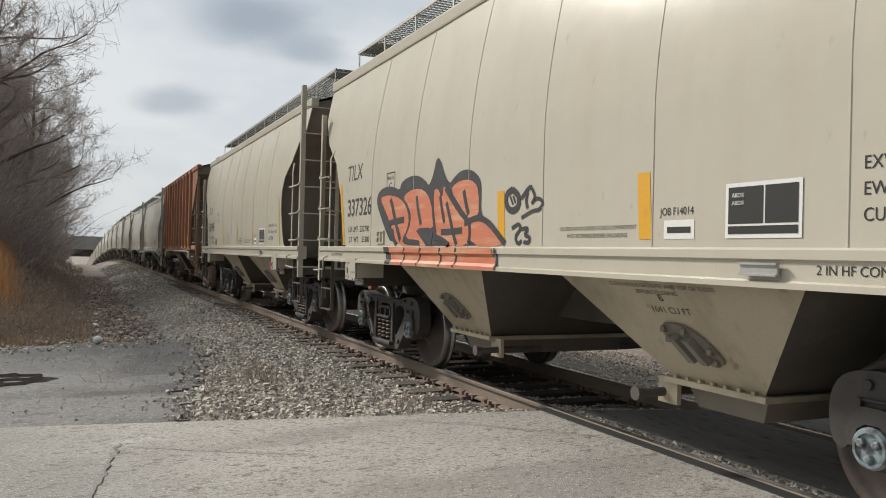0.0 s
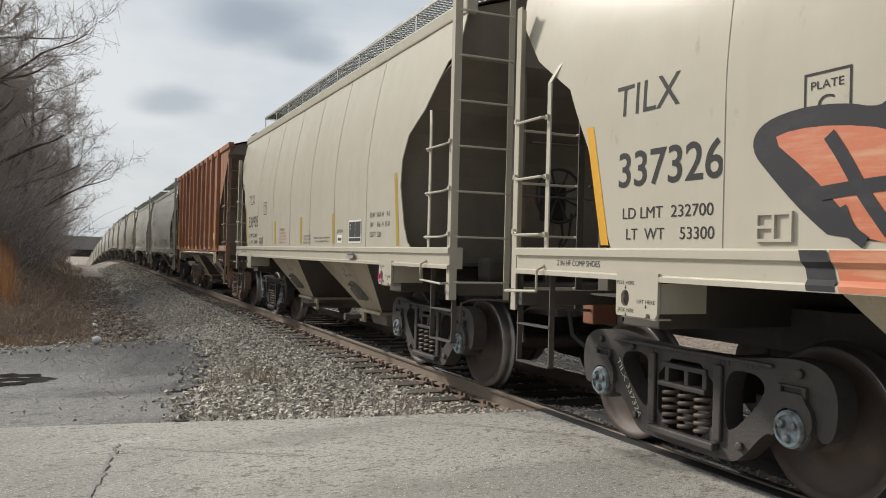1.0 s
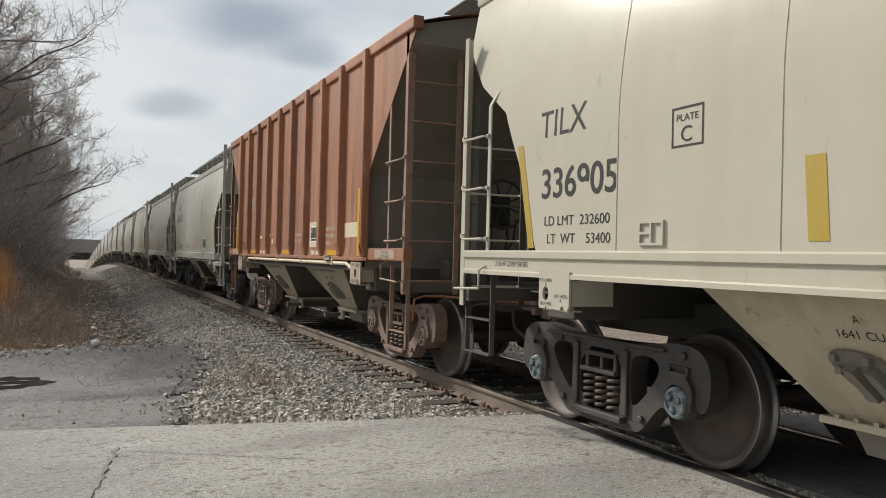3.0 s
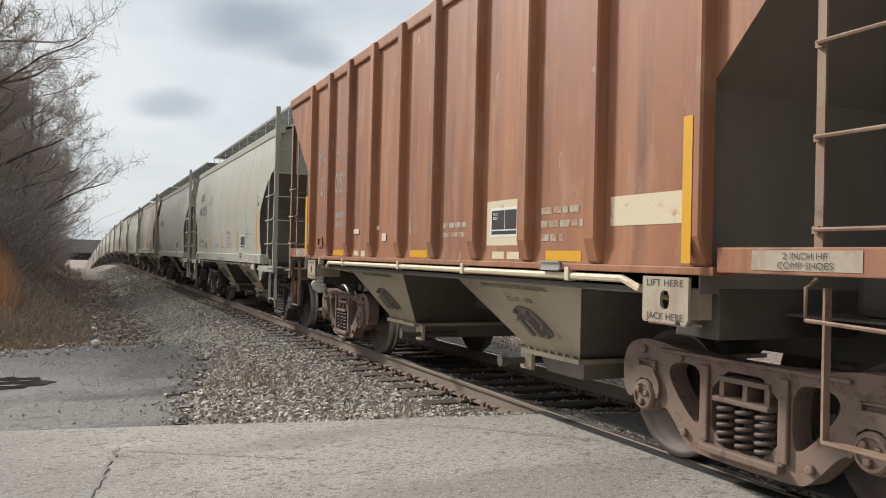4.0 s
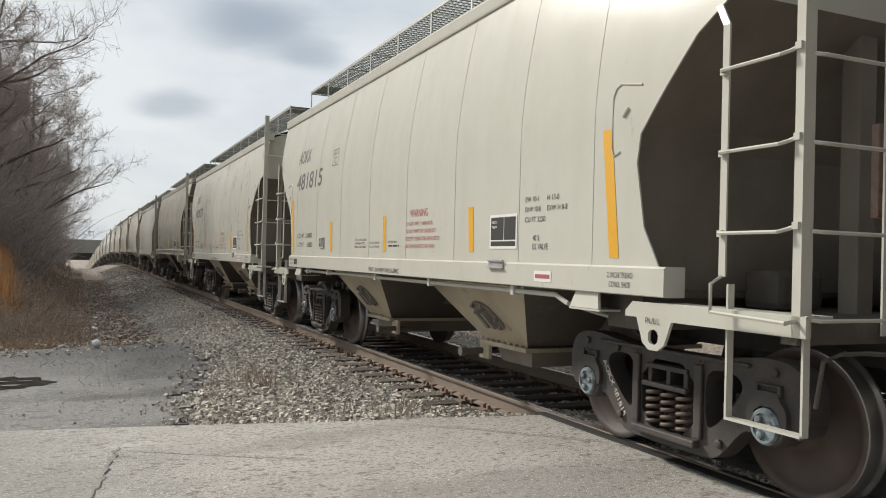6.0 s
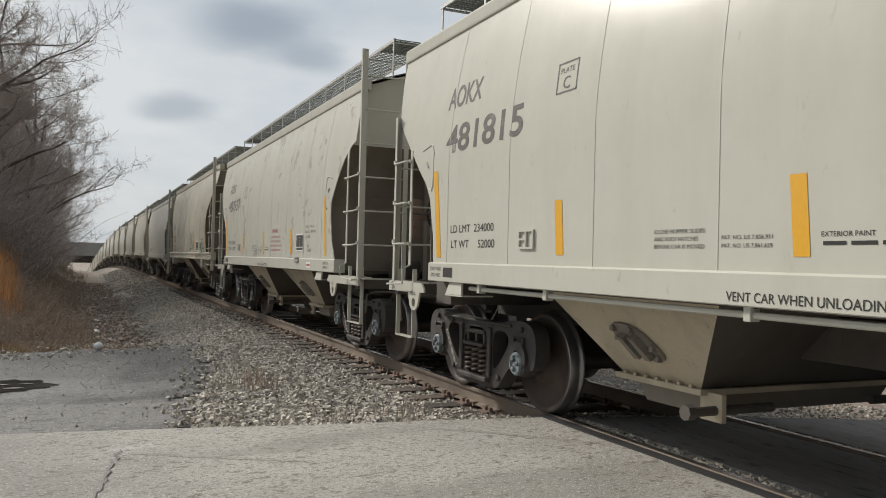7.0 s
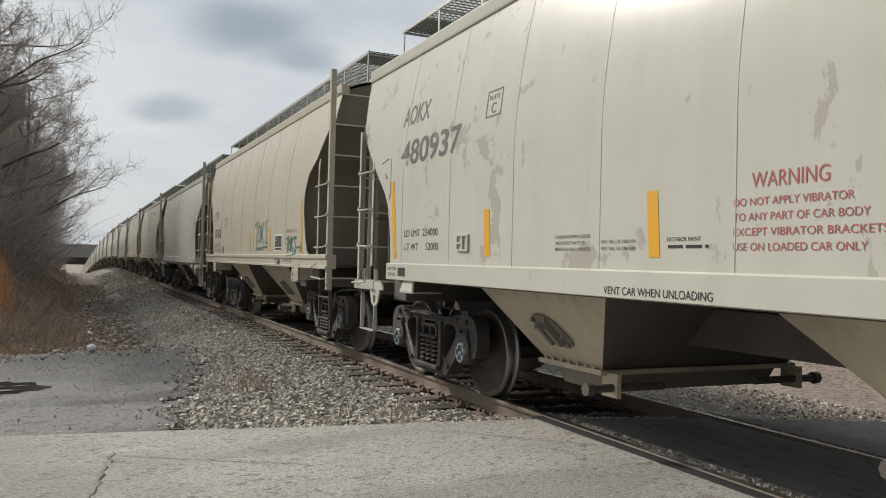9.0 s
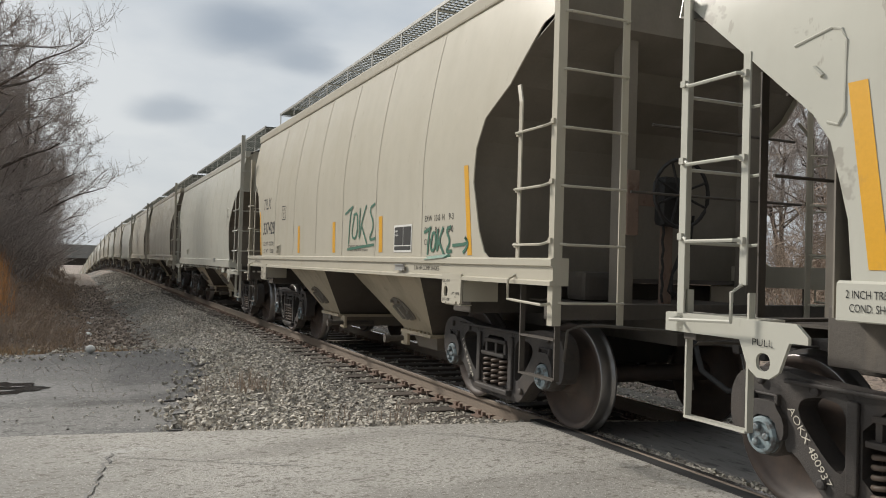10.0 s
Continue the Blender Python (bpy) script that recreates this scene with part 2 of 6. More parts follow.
RAIL_TOP = material("polished_rail_head", (0.55, 0.54, 0.53), 0.22, 0.9, spots=((3, 0.5, 0.75, (0.30, 0.25, 0.22, 0.6), (6, 0.3, 1)),), grain=0.1)
TIE = material("weathered_tie_wood", (0.085, 0.068, 0.055), 0.85, spots=((6, 0.5, 0.75, (0.16, 0.13, 0.105, 0.8), (0.3, 3, 3)),), bump=0.006, bump_size=25, grain=0.2, object_vary=0.3)
STONE = material("ballast_stone", (0.43, 0.395, 0.34), 0.85, bump=0.004, bump_size=50, grain=0.15, island=0.6)
CLOD = material("dark_earth_clods", (0.30, 0.25, 0.21), 0.95, bump=0.01, bump_size=30, grain=0.2, island=0.5)
BALLAST = material("ballast_bed", (0.135, 0.122, 0.105), 0.9, spots=((16, 0.46, 0.58, (0.30, 0.28, 0.245, 0.9), (1, 1, 1)), (0.5, 0.45, 0.7, (0.09, 0.08, 0.07, 0.6), (1, 1, 1))), bump=0.04, bump_size=22, grain=0.35)
ROAD = material("worn_concrete_road", (0.41, 0.39, 0.355), 0.9, zones=((-8.6, 3.5, 4.3, 9, (0.215, 0.207, 0.195, 0.9)), (-4.45, 5.6, 0.22, 1.7, (0.38, 0.365, 0.335, 0.85)), (-4.3, 6.45, 0.22, 0.07, (0.52, 0.51, 0.49, 0.6)), (-2.4, 4.3, 1.5, 0.6, (0.265, 0.25, 0.225, 0.7)), (-3.0, 6.2, 0.9, 0.25, (0.27, 0.255, 0.23, 0.6))),
                spots=((0.9, 0.45, 0.7, (0.25, 0.237, 0.212, 0.6), (0.7, 1.4, 1)), (11, 0.60, 0.63, (0.15, 0.135, 0.11, 0.85), (0.9, 1.3, 1)), (24, 0.57, 0.61, (0.17, 0.155, 0.13, 0.8), (0.9, 1.2, 1)), (46, 0.54, 0.58, (0.22, 0.205, 0.18, 0.75), (1, 1, 1)), (60, 0.60, 0.64, (0.60, 0.58, 0.53, 0.85), (1, 1, 1))), bump=0.008, bump_size=90, grain=0.3)
LOT = material("cracked_asphalt_lot", (0.165, 0.16, 0.156), 0.88, zones=((-5.4, 8.2, 2.6, 0.9, (0.235, 0.228, 0.215, 0.8)), (-3.6, 10.9, 0.75, 2.3, (0.075, 0.074, 0.076, 0.9)), (-4.5, 13.7, 2.2, 0.9, (0.095, 0.092, 0.09, 0.75)), (-4.3, 9.05, 0.62, 0.22, (0.075, 0.072, 0.07, 0.8)), (-5.5, 10.4, 1.0, 0.95, (0.26, 0.257, 0.25, 0.65)), (-4.2, 9.9, 0.75, 0.45, (0.25, 0.243, 0.235, 0.5))),
               spots=((2.5, 0.55, 0.7, (0.24, 0.23, 0.215, 0.35), (1, 1, 1)), (9, 0.56, 0.60, (0.09, 0.086, 0.08, 0.6), (1, 1, 1)), (22, 0.60, 0.64, (0.42, 0.405, 0.38, 0.7), (1, 1, 1)), (48, 0.54, 0.60, (0.075, 0.072, 0.068, 0.7), (1, 1, 1))), bump=0.014, bump_size=70, grain=0.35)
ASPHALT = material("dark_asphalt", (0.21, 0.20, 0.19), 0.85, spots=((2, 0.45, 0.65, (0.26, 0.25, 0.235, 0.8), (3, 0.4, 1)), (9, 0.55, 0.65, (0.06, 0.056, 0.053, 0.7), (2, 0.5, 1))), bump=0.004, bump_size=80, grain=0.2)
DIRT = material("brown_earth", (0.30, 0.245, 0.205), 0.95, spots=((0.6, 0.45, 0.7, (0.19, 0.16, 0.14, 0.7), (1, 1, 1)), (5, 0.5, 0.62, (0.38, 0.31, 0.245, 0.7), (1, 1, 1)), (12, 0.52, 0.6, (0.09, 0.077, 0.066, 0.7), (1, 1, 1))), bump=0.09, bump_size=6, grain=0.3)
BARK = material("grey_brown_bark", (0.115, 0.098, 0.085), 0.9, spots=((4, 0.5, 0.7, (0.19, 0.17, 0.15, 0.7), (1, 1, 0.3)),), bump=0.02, bump_size=15, grain=0.2)
TWIG = material("bare_twigs", (0.42, 0.375, 0.345), 0.9, grain=0.25, bump_size=3)
BRUSH = material("dead_brush", (0.36, 0.285, 0.225), 0.9, grain=0.3, bump_size=2)
STRAW = material("orange_dry_grass", (0.62, 0.34, 0.15), 0.85, island=0.35, grain=0.2)
PALE_STRAW = material("pale_dry_grass", (0.38, 0.27, 0.165), 0.9, island=0.35, grain=0.2)
LITTER = material("white_litter", (0.7, 0.7, 0.68), 0.6, grain=0.08)
CONCRETE = material("pale_concrete", (0.45, 0.45, 0.43), 0.85, spots=((0.5, 0.5, 0.7, (0.33, 0.33, 0.31, 0.7), (1, 1, 0.3)),), grain=0.06)
WATER = material("puddle_water", (0.02, 0.019, 0.018), 0.04, grain=0.05, spec=0.6)


# ---- shape helpers ----
def part(name, bm, mat, parent=None, label="", smooth=False):
    me = bpy.data.meshes.new(name)
    bm.normal_update()
    bm.to_mesh(me)
    bm.free()
    me.materials.append(mat)
    if smooth:
        for f in me.polygons:
            f.use_smooth = True
    ob = new(name, me)
    ob.parent = parent
    return tagged(ob, label)


def raw(name, verts, faces, mat, parent=None, label="", smooth=False):
    me = bpy.data.meshes.new(name)
    me.from_pydata(verts, [], faces)
    me.materials.append(mat)
    if smooth:
        me.polygons.foreach_set("use_smooth", [True] * len(me.polygons))
    ob = new(name, me)
    ob.parent = parent
    return tagged(ob, label)


def box(bm, a, b, bevel=0.0):
    """A box between two corners; bevel rounds its edges."""
    r = bmesh.ops.create_cube(bm, size=1)["verts"]
    for v in r:
        v.co = Vector([a[i] + (v.co[i] + 0.5) * (b[i] - a[i]) for i in range(3)])
    if bevel:
        bmesh.ops.bevel(bm, geom=list({e for v in r for e in v.link_edges}), offset=bevel, segments=2, affect="EDGES", profile=0.6)


def rod(bm, pts, r, sides=6, closed_ends=True):
    """A bar of round section along a line of points."""
    pts = [Vector(p) for p in pts]
    rings = []
    for i, p in enumerate(pts):
        d = (pts[min(i + 1, len(pts) - 1)] - pts[max(i - 1, 0)]).normalized()
        u = d.cross(Vector((0.13, 0.29, 1) if abs(d.z) < 0.9 else (1, 0.2, 0))).normalized()
        w = d.cross(u)
        rings.append([bm.verts.new(p + r * (math.cos(k * math.tau / sides) * u + math.sin(k * math.tau / sides) * w)) for k in range(sides)])
    for a, b in zip(rings, rings[1:]):
        for k in range(sides):
            bm.faces.new((a[k], a[(k + 1) % sides], b[(k + 1) % sides], b[k]))
    if closed_ends:
        bm.faces.new(rings[0][::-1])
        bm.faces.new(rings[-1])


def lathe(bm, profile, segments=32, m=None):
    """Turns (radius, x) pairs round the x axis."""
    m = m or Matrix()
    rings = [[bm.verts.new(m @ Vector((x, r * math.cos(k * math.tau / segments), r * math.sin(k * math.tau / segments)))) for k in range(segments)] for r, x in profile]
    for a, b in zip(rings, rings[1:]):
        for k in range(segments):
            bm.faces.new((a[k], a[(k + 1) % segments], b[(k + 1) % segments], b[k]))
    bm.faces.new(rings[0][::-1])
    bm.faces.new(rings[-1])


def rounded(pts, times=2):
    """Cuts the corners of a closed outline."""
    for _ in range(times):
        pts = [(a[0] * s + b[0] * (1 - s), a[1] * s + b[1] * (1 - s)) for a, b in zip(pts, pts[1:] + pts[:1]) for s in (0.75, 0.25)]
    return pts


def plate(bm, loops, place, thick):
    """A flat plate with holes: the first loop is its outline, place turns (u, v) into a point, thick is the way to its back."""
    thick = Vector(thick)
    edges, rows = [], []
    for loop in loops:
        vs = [bm.verts.new(place(u, v)) for u, v in loop]
        rows.append(vs)
        edges += [bm.edges.new((a, b)) for a, b in zip(vs, vs[1:] + vs[:1])]
    front = [g for g in bmesh.ops.triangle_fill(bm, use_beauty=True, edges=edges)["geom"] if isinstance(g, bmesh.types.BMFace)]
    twin = {v: bm.verts.new(v.co + thick) for vs in rows for v in vs}
    for f in front:
        bm.faces.new([twin[v] for v in f.verts][::-1])
    for vs in rows:
        for a, b in zip(vs, vs[1:] + vs[:1]):
            bm.faces.new((a, b, twin[b], twin[a]))
    bmesh.ops.recalc_face_normals(bm, faces=bm.faces)


def lerp(x, xs, ys):
    return float(np.interp(x, xs, ys))


# ---- the lie of the land; the track runs along y, rail tops at z = 0 ----
def bend(y):
    """How far the track has swung to the left."""
    d = max(0.0, y - 70)
    return -0.0001 * d * d if d < 200 else -4.0 - 0.04 * (d - 200)


def dip(y):
    """How far the track has dropped beyond the crest."""
    d = max(0.0, y - 80)
    return -0.00036 * d * d if d < 150 else -8.1 - 0.02 * min(d - 150, 200)


def road_edge(x):
    return 6.0 - 0.285 * x


def paved(x, y):
    return -0.012 - 0.030 * max(0.0, abs(x) - 0.8) ** 0.9 - 0.018 * max(0.0, y - 7)


def smooth(v, a, b):
    s = min(1.0, max(0.0, (v - a) / (b - a)))
    return s * s * (3 - 2 * s)


def land(x, y):
    x -= bend(y)
    n = noise.noise(Vector((x * 0.35, y * 0.35, 0.0))) * 0.5 + noise.noise(Vector((x * 1.3, y * 1.3, 4.0))) * 0.25
    far = smooth(y, 14.2, 17.5)
    if y < road_edge(x) + 0.02:
        return paved(x, y) - 0.10
    lot = paved(x, y) - 0.045
    if x < 0:
        low = lot * (1 - far) + (-0.78 + 0.10 * n) * far
        crown = -0.222
        z = crown + (low - crown) * smooth(-x, 1.5, 3.0 + 0.4 * far)
        bank = (1.75 * smooth(-x, 5.0, 8.6) + 1.1 * smooth(-x, 8, 16)) * far
        z += bank * (1 + 0.25 * n) + 0.12 * n * far * smooth(-x, 3.6, 5.0)
        z += smooth(-x, 6.5, 12) * (1 - far) * 0.3
    else:
        z = -0.25 - 0.32 * smooth(x, 1.5, 3.4) + 0.10 * n * smooth(x, 3, 5) + 1.2 * smooth(x, 7, 14) + 1.0 * smooth(x, 14, 40)
    blend = smooth(y, road_edge(x), road_edge(x) + 1.3)
    z = (paved(x, y) - 0.07) * (1 - blend) + z * blend
    return z + dip(y)


def sheet(name, xs, ys, height, mat, keep=None, smooth_it=True):
    verts = [(x, y, height(x, y)) for y in ys for x in xs]
    w = len(xs)
    faces = [(j * w + i, j * w + i + 1, (j + 1) * w + i + 1, (j + 1) * w + i) for j in range(len(ys) - 1) for i in range(w - 1)
             if keep is None or keep((xs[i] + xs[i + 1]) / 2, (ys[j] + ys[j + 1]) / 2)]
    return raw(name, verts, faces, mat, smooth=smooth_it)


def steps(*spans):
    out = []
    for a, b, d in spans:
        k = max(1, round((b - a) / d))
        out += [a + (b - a) * i / k for i in range(k)]
    return out + [spans[-1][1]]


GX = steps((-2500, -200, 400), (-200, -40, 20), (-40, -16, 3), (-16, -3.4, 0.3), (-3.4, 3.6, 0.35), (3.6, 16, 0.8), (16, 40, 4), (40, 200, 30), (200, 2500, 500))
GY = steps((-2500, -100, 500), (-100, -10, 15), (-10, 5, 2), (5, 45, 0.4), (45, 130, 2), (130, 330, 8), (330, 3000, 400))
ground = sheet("ground", GX, GY, land, DIRT)
tagged(ground, "dark brown earth with a weedy railway bank and ditch", "ground", kind="structure")

# ballast bed, a skin on the ground under the track
BX = [-3.3, -2.7, -2.1, -1.5, -0.9, 0, 0.9, 1.5, 2.1, 2.8, 3.6]
BY = steps((5.0, 60, 0.5), (60, 330, 4))
bed = raw("ballast_bed", [(x * (1 + 0.06 * noise.noise(Vector((y * 0.4, x, 0)))) + bend(y), y, land(x + bend(y), y) + 0.012) for y in BY for x in BX],
          [(j * 11 + i, j * 11 + i + 1, (j + 1) * 11 + i + 1, (j + 1) * 11 + i) for j in range(len(BY) - 1) for i in range(10) if BY[j] > road_edge(BX[i]) - 0.4], BALLAST, smooth=True)
tagged(bed, "grey crushed stone bed under the railway track", "ballast", kind="structure")


def slab(name, xs, ys, keep, mat, thick, lift, label, category):
    """A paved sheet with a real edge."""
    w = len(xs)
    top = [(x, y, paved(x, y) + lift + 0.006 * noise.noise(Vector((x * 0.8, y * 0.8, 2)))) for y in ys for x in xs]
    verts = top + [(x, y, z - thick) for x, y, z in top]
    faces, used = [], {}
    for j in range(len(ys) - 1):
        for i in range(w - 1):
            if keep((xs[i] + xs[i + 1]) / 2, (ys[j] + ys[j + 1]) / 2):
                q = (j * w + i, j * w + i + 1, (j + 1) * w + i + 1, (j + 1) * w + i)
                faces.append(q)
                for a, b in zip(q, q[1:] + q[:1]):
                    used[(a, b)] = True
    n = len(top)
    faces += [(b, a, a + n, b + n) for a, b in used if (b, a) not in used]
    return tagged(raw(name, verts, faces, mat), label, category, kind="structure")


def skew(x, y):
    return (x, y + road_edge(x) - 6.0)


def road_slab(name, x0, x1, mat, label):
    """A piece of the crossing road between two lines along the track; its far edge is slightly ragged."""
    xs = steps((x0, x1, 0.25 if x1 - x0 < 30 else 1.0))
    vs = [-60, -20, -8, -4, -2, 0, 1, 2, 3, 4, 4.6, 5.2, 5.6, 6.0]
    verts = []
    for drop in (0.0, 0.16):
        for v in vs:
            for x in xs:
                y = v + road_edge(x) - 6.0 + (0.07 * noise.noise(Vector((x * 2.1, 3, 1))) + 0.03 * noise.noise(Vector((x * 7, 3, 1))) if v == 6.0 else 0)
                verts.append((x, y, paved(x, y) - drop + 0.005 * noise.noise(Vector((x, y, 2)))))
    w, n = len(xs), len(xs) * len(vs)
    faces = [(j * w + i, j * w + i + 1, (j + 1) * w + i + 1, (j + 1) * w + i) for j in range(len(vs) - 1) for i in range(w - 1)]
    j = (len(vs) - 1) * w
    faces += [(j + i, j + i + 1, n + j + i + 1, n + j + i) for i in range(w - 1)]
    for i in (0, w - 1):
        faces += [(k * w + i, (k + 1) * w + i, n + (k + 1) * w + i, n + k * w + i) for k in range(len(vs) - 1)]
    return tagged(raw(name, verts, faces, mat), label, "road", kind="structure")


road_slab("road", -40, -0.90, ROAD, "worn pale concrete road up to the rails")
road_slab("crossing_panel", -0.56, 0.66, ASPHALT, "dark asphalt crossing panel between the rails")
road_slab("road", 0.90, 40, ASPHALT, "dark asphalt road beyond the rails")


def lot_keep(x, y):
    e = 0.25 * noise.noise(Vector((x * 1.1, y * 1.1, 7))) + 0.1 * noise.noise(Vector((x * 4, y * 4, 7)))
    return y > road_edge(x) + 0.03 and y < 14.75 + e and x < lerp(y, (6.8, 7.7, 11.4, 14.4), (-4.1, -3.9, -3.1, -2.85)) + e


slab("parking_lot", steps((-16, -6, 0.5), (-6, -2.4, 0.12)), steps((6.9, 15.2, 0.12)), lot_keep, LOT, 0.05, -0.012, "old dark stained asphalt lot beside the track", "pavement")


def blot(name, cx, cy, outline, z, mat, label, category, kind=""):
    """A thin flat patch with a wavy outline."""
    bm = bmesh.new()
    ring = [bm.verts.new((cx + x, cy + y, z(cx + x, cy + y))) for x, y in outline]
    bm.faces.new(ring)
    ob = part(name, bm, mat, label=label)
    return tagged(ob, "", category, kind=kind)


ring = []
for k in range(40):
    a = k * math.tau / 40
    r = 1 + 0.5 * noise.noise(Vector((math.cos(a) * 1.5, math.sin(a) * 1.5, 5))) + 0.3 * noise.noise(Vector((math.cos(a) * 4, math.sin(a) * 4, 5)))
    ring.append((0.56 * r * math.cos(a), 0.44 * r * math.sin(a)))
blot("puddle", -5.55, 10.5, ring, lambda x, y: paved(-5.55, 10.5) + 0.006, WATER, "dark shallow puddle on the stained asphalt", "water", "structure")


for cx, cy, rx, ry in ((-5.42, 10.32, 0.10, 0.05), (-5.60, 10.62, 0.14, 0.04), (-5.30, 10.62, 0.07, 0.03), (-5.72, 10.22, 0.09, 0.05)):
    island = [(rx * math.cos(k * math.tau / 14) * (1 + 0.35 * math.sin(k * 2.3)), ry * math.sin(k * math.tau / 14)) for k in range(14)]
    blot("mud_island", cx, cy, island, lambda x, y: paved(-5.55, 10.5) + 0.010, LOT, "wet grey mud showing above the puddle", "mud", "structure")


def crack(name, pts, width, lift):
    """A dark filled crack with uneven edges."""
    verts, faces = [], []
    for i, (x, y) in enumerate(pts):
        w = width * (0.5 + 0.9 * abs(noise.noise(Vector((x * 5, y * 5, 1)))))
        a, b = Vector(pts[max(0, i - 1)]), Vector(pts[min(len(pts) - 1, i + 1)])
        s = Vector((-(b - a).y, (b - a).x)).normalized() * w
        for q in (1, -1):
            verts.append((x + q * s.x, y + q * s.y, paved(x, y) + lift))
    faces = [(2 * i, 2 * i + 1, 2 * i + 3, 2 * i + 2) for i in range(len(pts) - 1)]
    return tagged(raw(name, verts, faces, ASPHALT), "dark crack in the worn road surface", "crack", kind="structure")


def wander(a, b, n, amp, seed):
    return [(a[0] + (b[0] - a[0]) * i / n + amp * noise.noise(Vector((i * 0.7, seed, 0))), a[1] + (b[1] - a[1]) * i / n + amp * noise.noise(Vector((i * 0.7, seed, 9)))) for i in range(n + 1)]


crack("crack", wander((-4.76, 4.5), (-4.44, 6.5), 30, 0.06, 1), 0.013, 0.010)
crack("crack", wander((-4.37, 6.36), (-3.21, 5.60), 40, 0.05, 2), 0.009, 0.010)
crack("crack", wander((-2.48, 6.65), (-1.68, 5.96), 24, 0.03, 4), 0.007, 0.010)
crack("crack", wander((-1.68, 5.96), (-1.0, 5.20), 24, 0.03, 5), 0.009, 0.010)


# ---- the track ----
track = tagged(new("railway_track"), "rusty steel railway track on worn wooden ties", "track", kind="structure")
RAIL = [(-0.07, -0.172), (-0.07, -0.160), (-0.012, -0.145), (-0.010, -0.045), (-0.036, -0.036), (-0.037, -0.010), (-0.028, -0.001), (0.028, -0.001), (0.037, -0.010), (0.036, -0.036), (0.010, -0.045), (0.012, -0.145), (0.07, -0.160), (0.07, -0.172)]
RY = steps((-40, 60, 5), (60, 330, 6))
for sx, tag in ((-0.755, "near"), (0.755, "far")):
    k = len(RAIL)
    rail = raw("rail", [(sx + u + bend(y), y, v + dip(y)) for y in RY for u, v in RAIL],
               [(j * k + i, (j + 1) * k + i, (j + 1) * k + (i + 1) % k, j * k + (i + 1) % k) for j in range(len(RY) - 1) for i in range(k)], RAIL_RUST, track)
    # the bright running band on the head
    head = raw("running_surface", [(sx + u + bend(y), y, dip(y) + 0.002) for y in RY for u in (-0.026, 0.029)],
               [(2 * j, 2 * j + 1, 2 * j + 3, 2 * j + 2) for j in range(len(RY) - 1)], RAIL_TOP, rail, "polished steel running surface")

bm = bmesh.new()
box(bm, (-1.30, -0.115, -0.36), (1.30, 0.115, -0.182), 0.012)
tie_mesh = part("tie", bm, TIE, track)
bm = bmesh.new()
for sx in (-0.755, 0.755):
    box(bm, (sx - 0.17, -0.09, -0.183), (sx + 0.17, 0.09, -0.166))
    for u in (-0.10, 0.10):
        for v in (-0.05, 0.05):
            box(bm, (sx + u - 0.018, v - 0.018, -0.17), (sx + u + 0.018, v + 0.018, -0.128))
    for v in (-0.15, 0.15):
        box(bm, (sx - 0.085, v - 0.015, -0.185), (sx + 0.085, v + 0.015, -0.14))
plate_mesh = part("tie_plate", bm, CAST_RUST, tie_mesh, "rusty tie plate with spikes")
y, k = 6.9, 0
while y < 120:
    if k == 0:
        tie, pl = tie_mesh, plate_mesh
    else:
        tie = new("tie", tie_mesh.data)
        pl = new("tie_plate", plate_mesh.data)
        tie.parent, pl.parent = track, tie
        tagged(pl, "rusty tie plate with spikes")
    tie.matrix_local = pose(bend(y) + 0.05 * noise.noise(Vector((y, 0, 0))), y, dip(y) + 0.004 * noise.noise(Vector((y, 5, 0))), 0, 0, 1.5 * noise.noise(Vector((y, 9, 0))))
    y += 0.53
    k += 1


# ---- loose stones ----
def stones(name, spots, mat, label, category):
    """Many small broken stones in one mesh: squashed, jittered boxes."""
    rng = np.random.default_rng(7)
    p = np.array(spots)
    n = len(p)
    cube = np.array([(x, y, z) for x in (-1, 1) for y in (-1, 1) for z in (-1, 1)], float)
    v = cube[None] * (0.72 + 0.28 * rng.random((n, 8, 1))) + rng.normal(0, 0.25, (n, 8, 3))
    v *= (p[:, 3] / 2)[:, None, None] * rng.uniform(0.55, 1.25, (n, 1, 3))
    a, b = rng.uniform(0, math.tau, (2, n))
    ca, sa, cb, sb = np.cos(a), np.sin(a), np.cos(b), np.sin(b)
    z0 = np.zeros(n)
    rz = np.array([[ca, -sa, z0], [sa, ca, z0], [z0, z0, z0 + 1]]).transpose(2, 0, 1)
    rx = np.array([[z0 + 1, z0, z0], [z0, cb, -sb], [z0, sb, cb]]).transpose(2, 0, 1)
    v = np.einsum("nij,nkj->nki", rz @ rx, v) + p[:, None, :3]
    quads = np.array([(0, 1, 3, 2), (4, 6, 7, 5), (0, 4, 5, 1), (2, 3, 7, 6), (0, 2, 6, 4), (1, 5, 7, 3)])
    f = (quads[None] + (np.arange(n) * 8)[:, None, None]).reshape(-1, 4)
    me = bpy.data.meshes.new(name)
    me.from_pydata(v.reshape(-1, 3).tolist(), [], f.tolist())
    me.materials.append(mat)
    return tagged(new(name, me), label, category, kind="stuff")


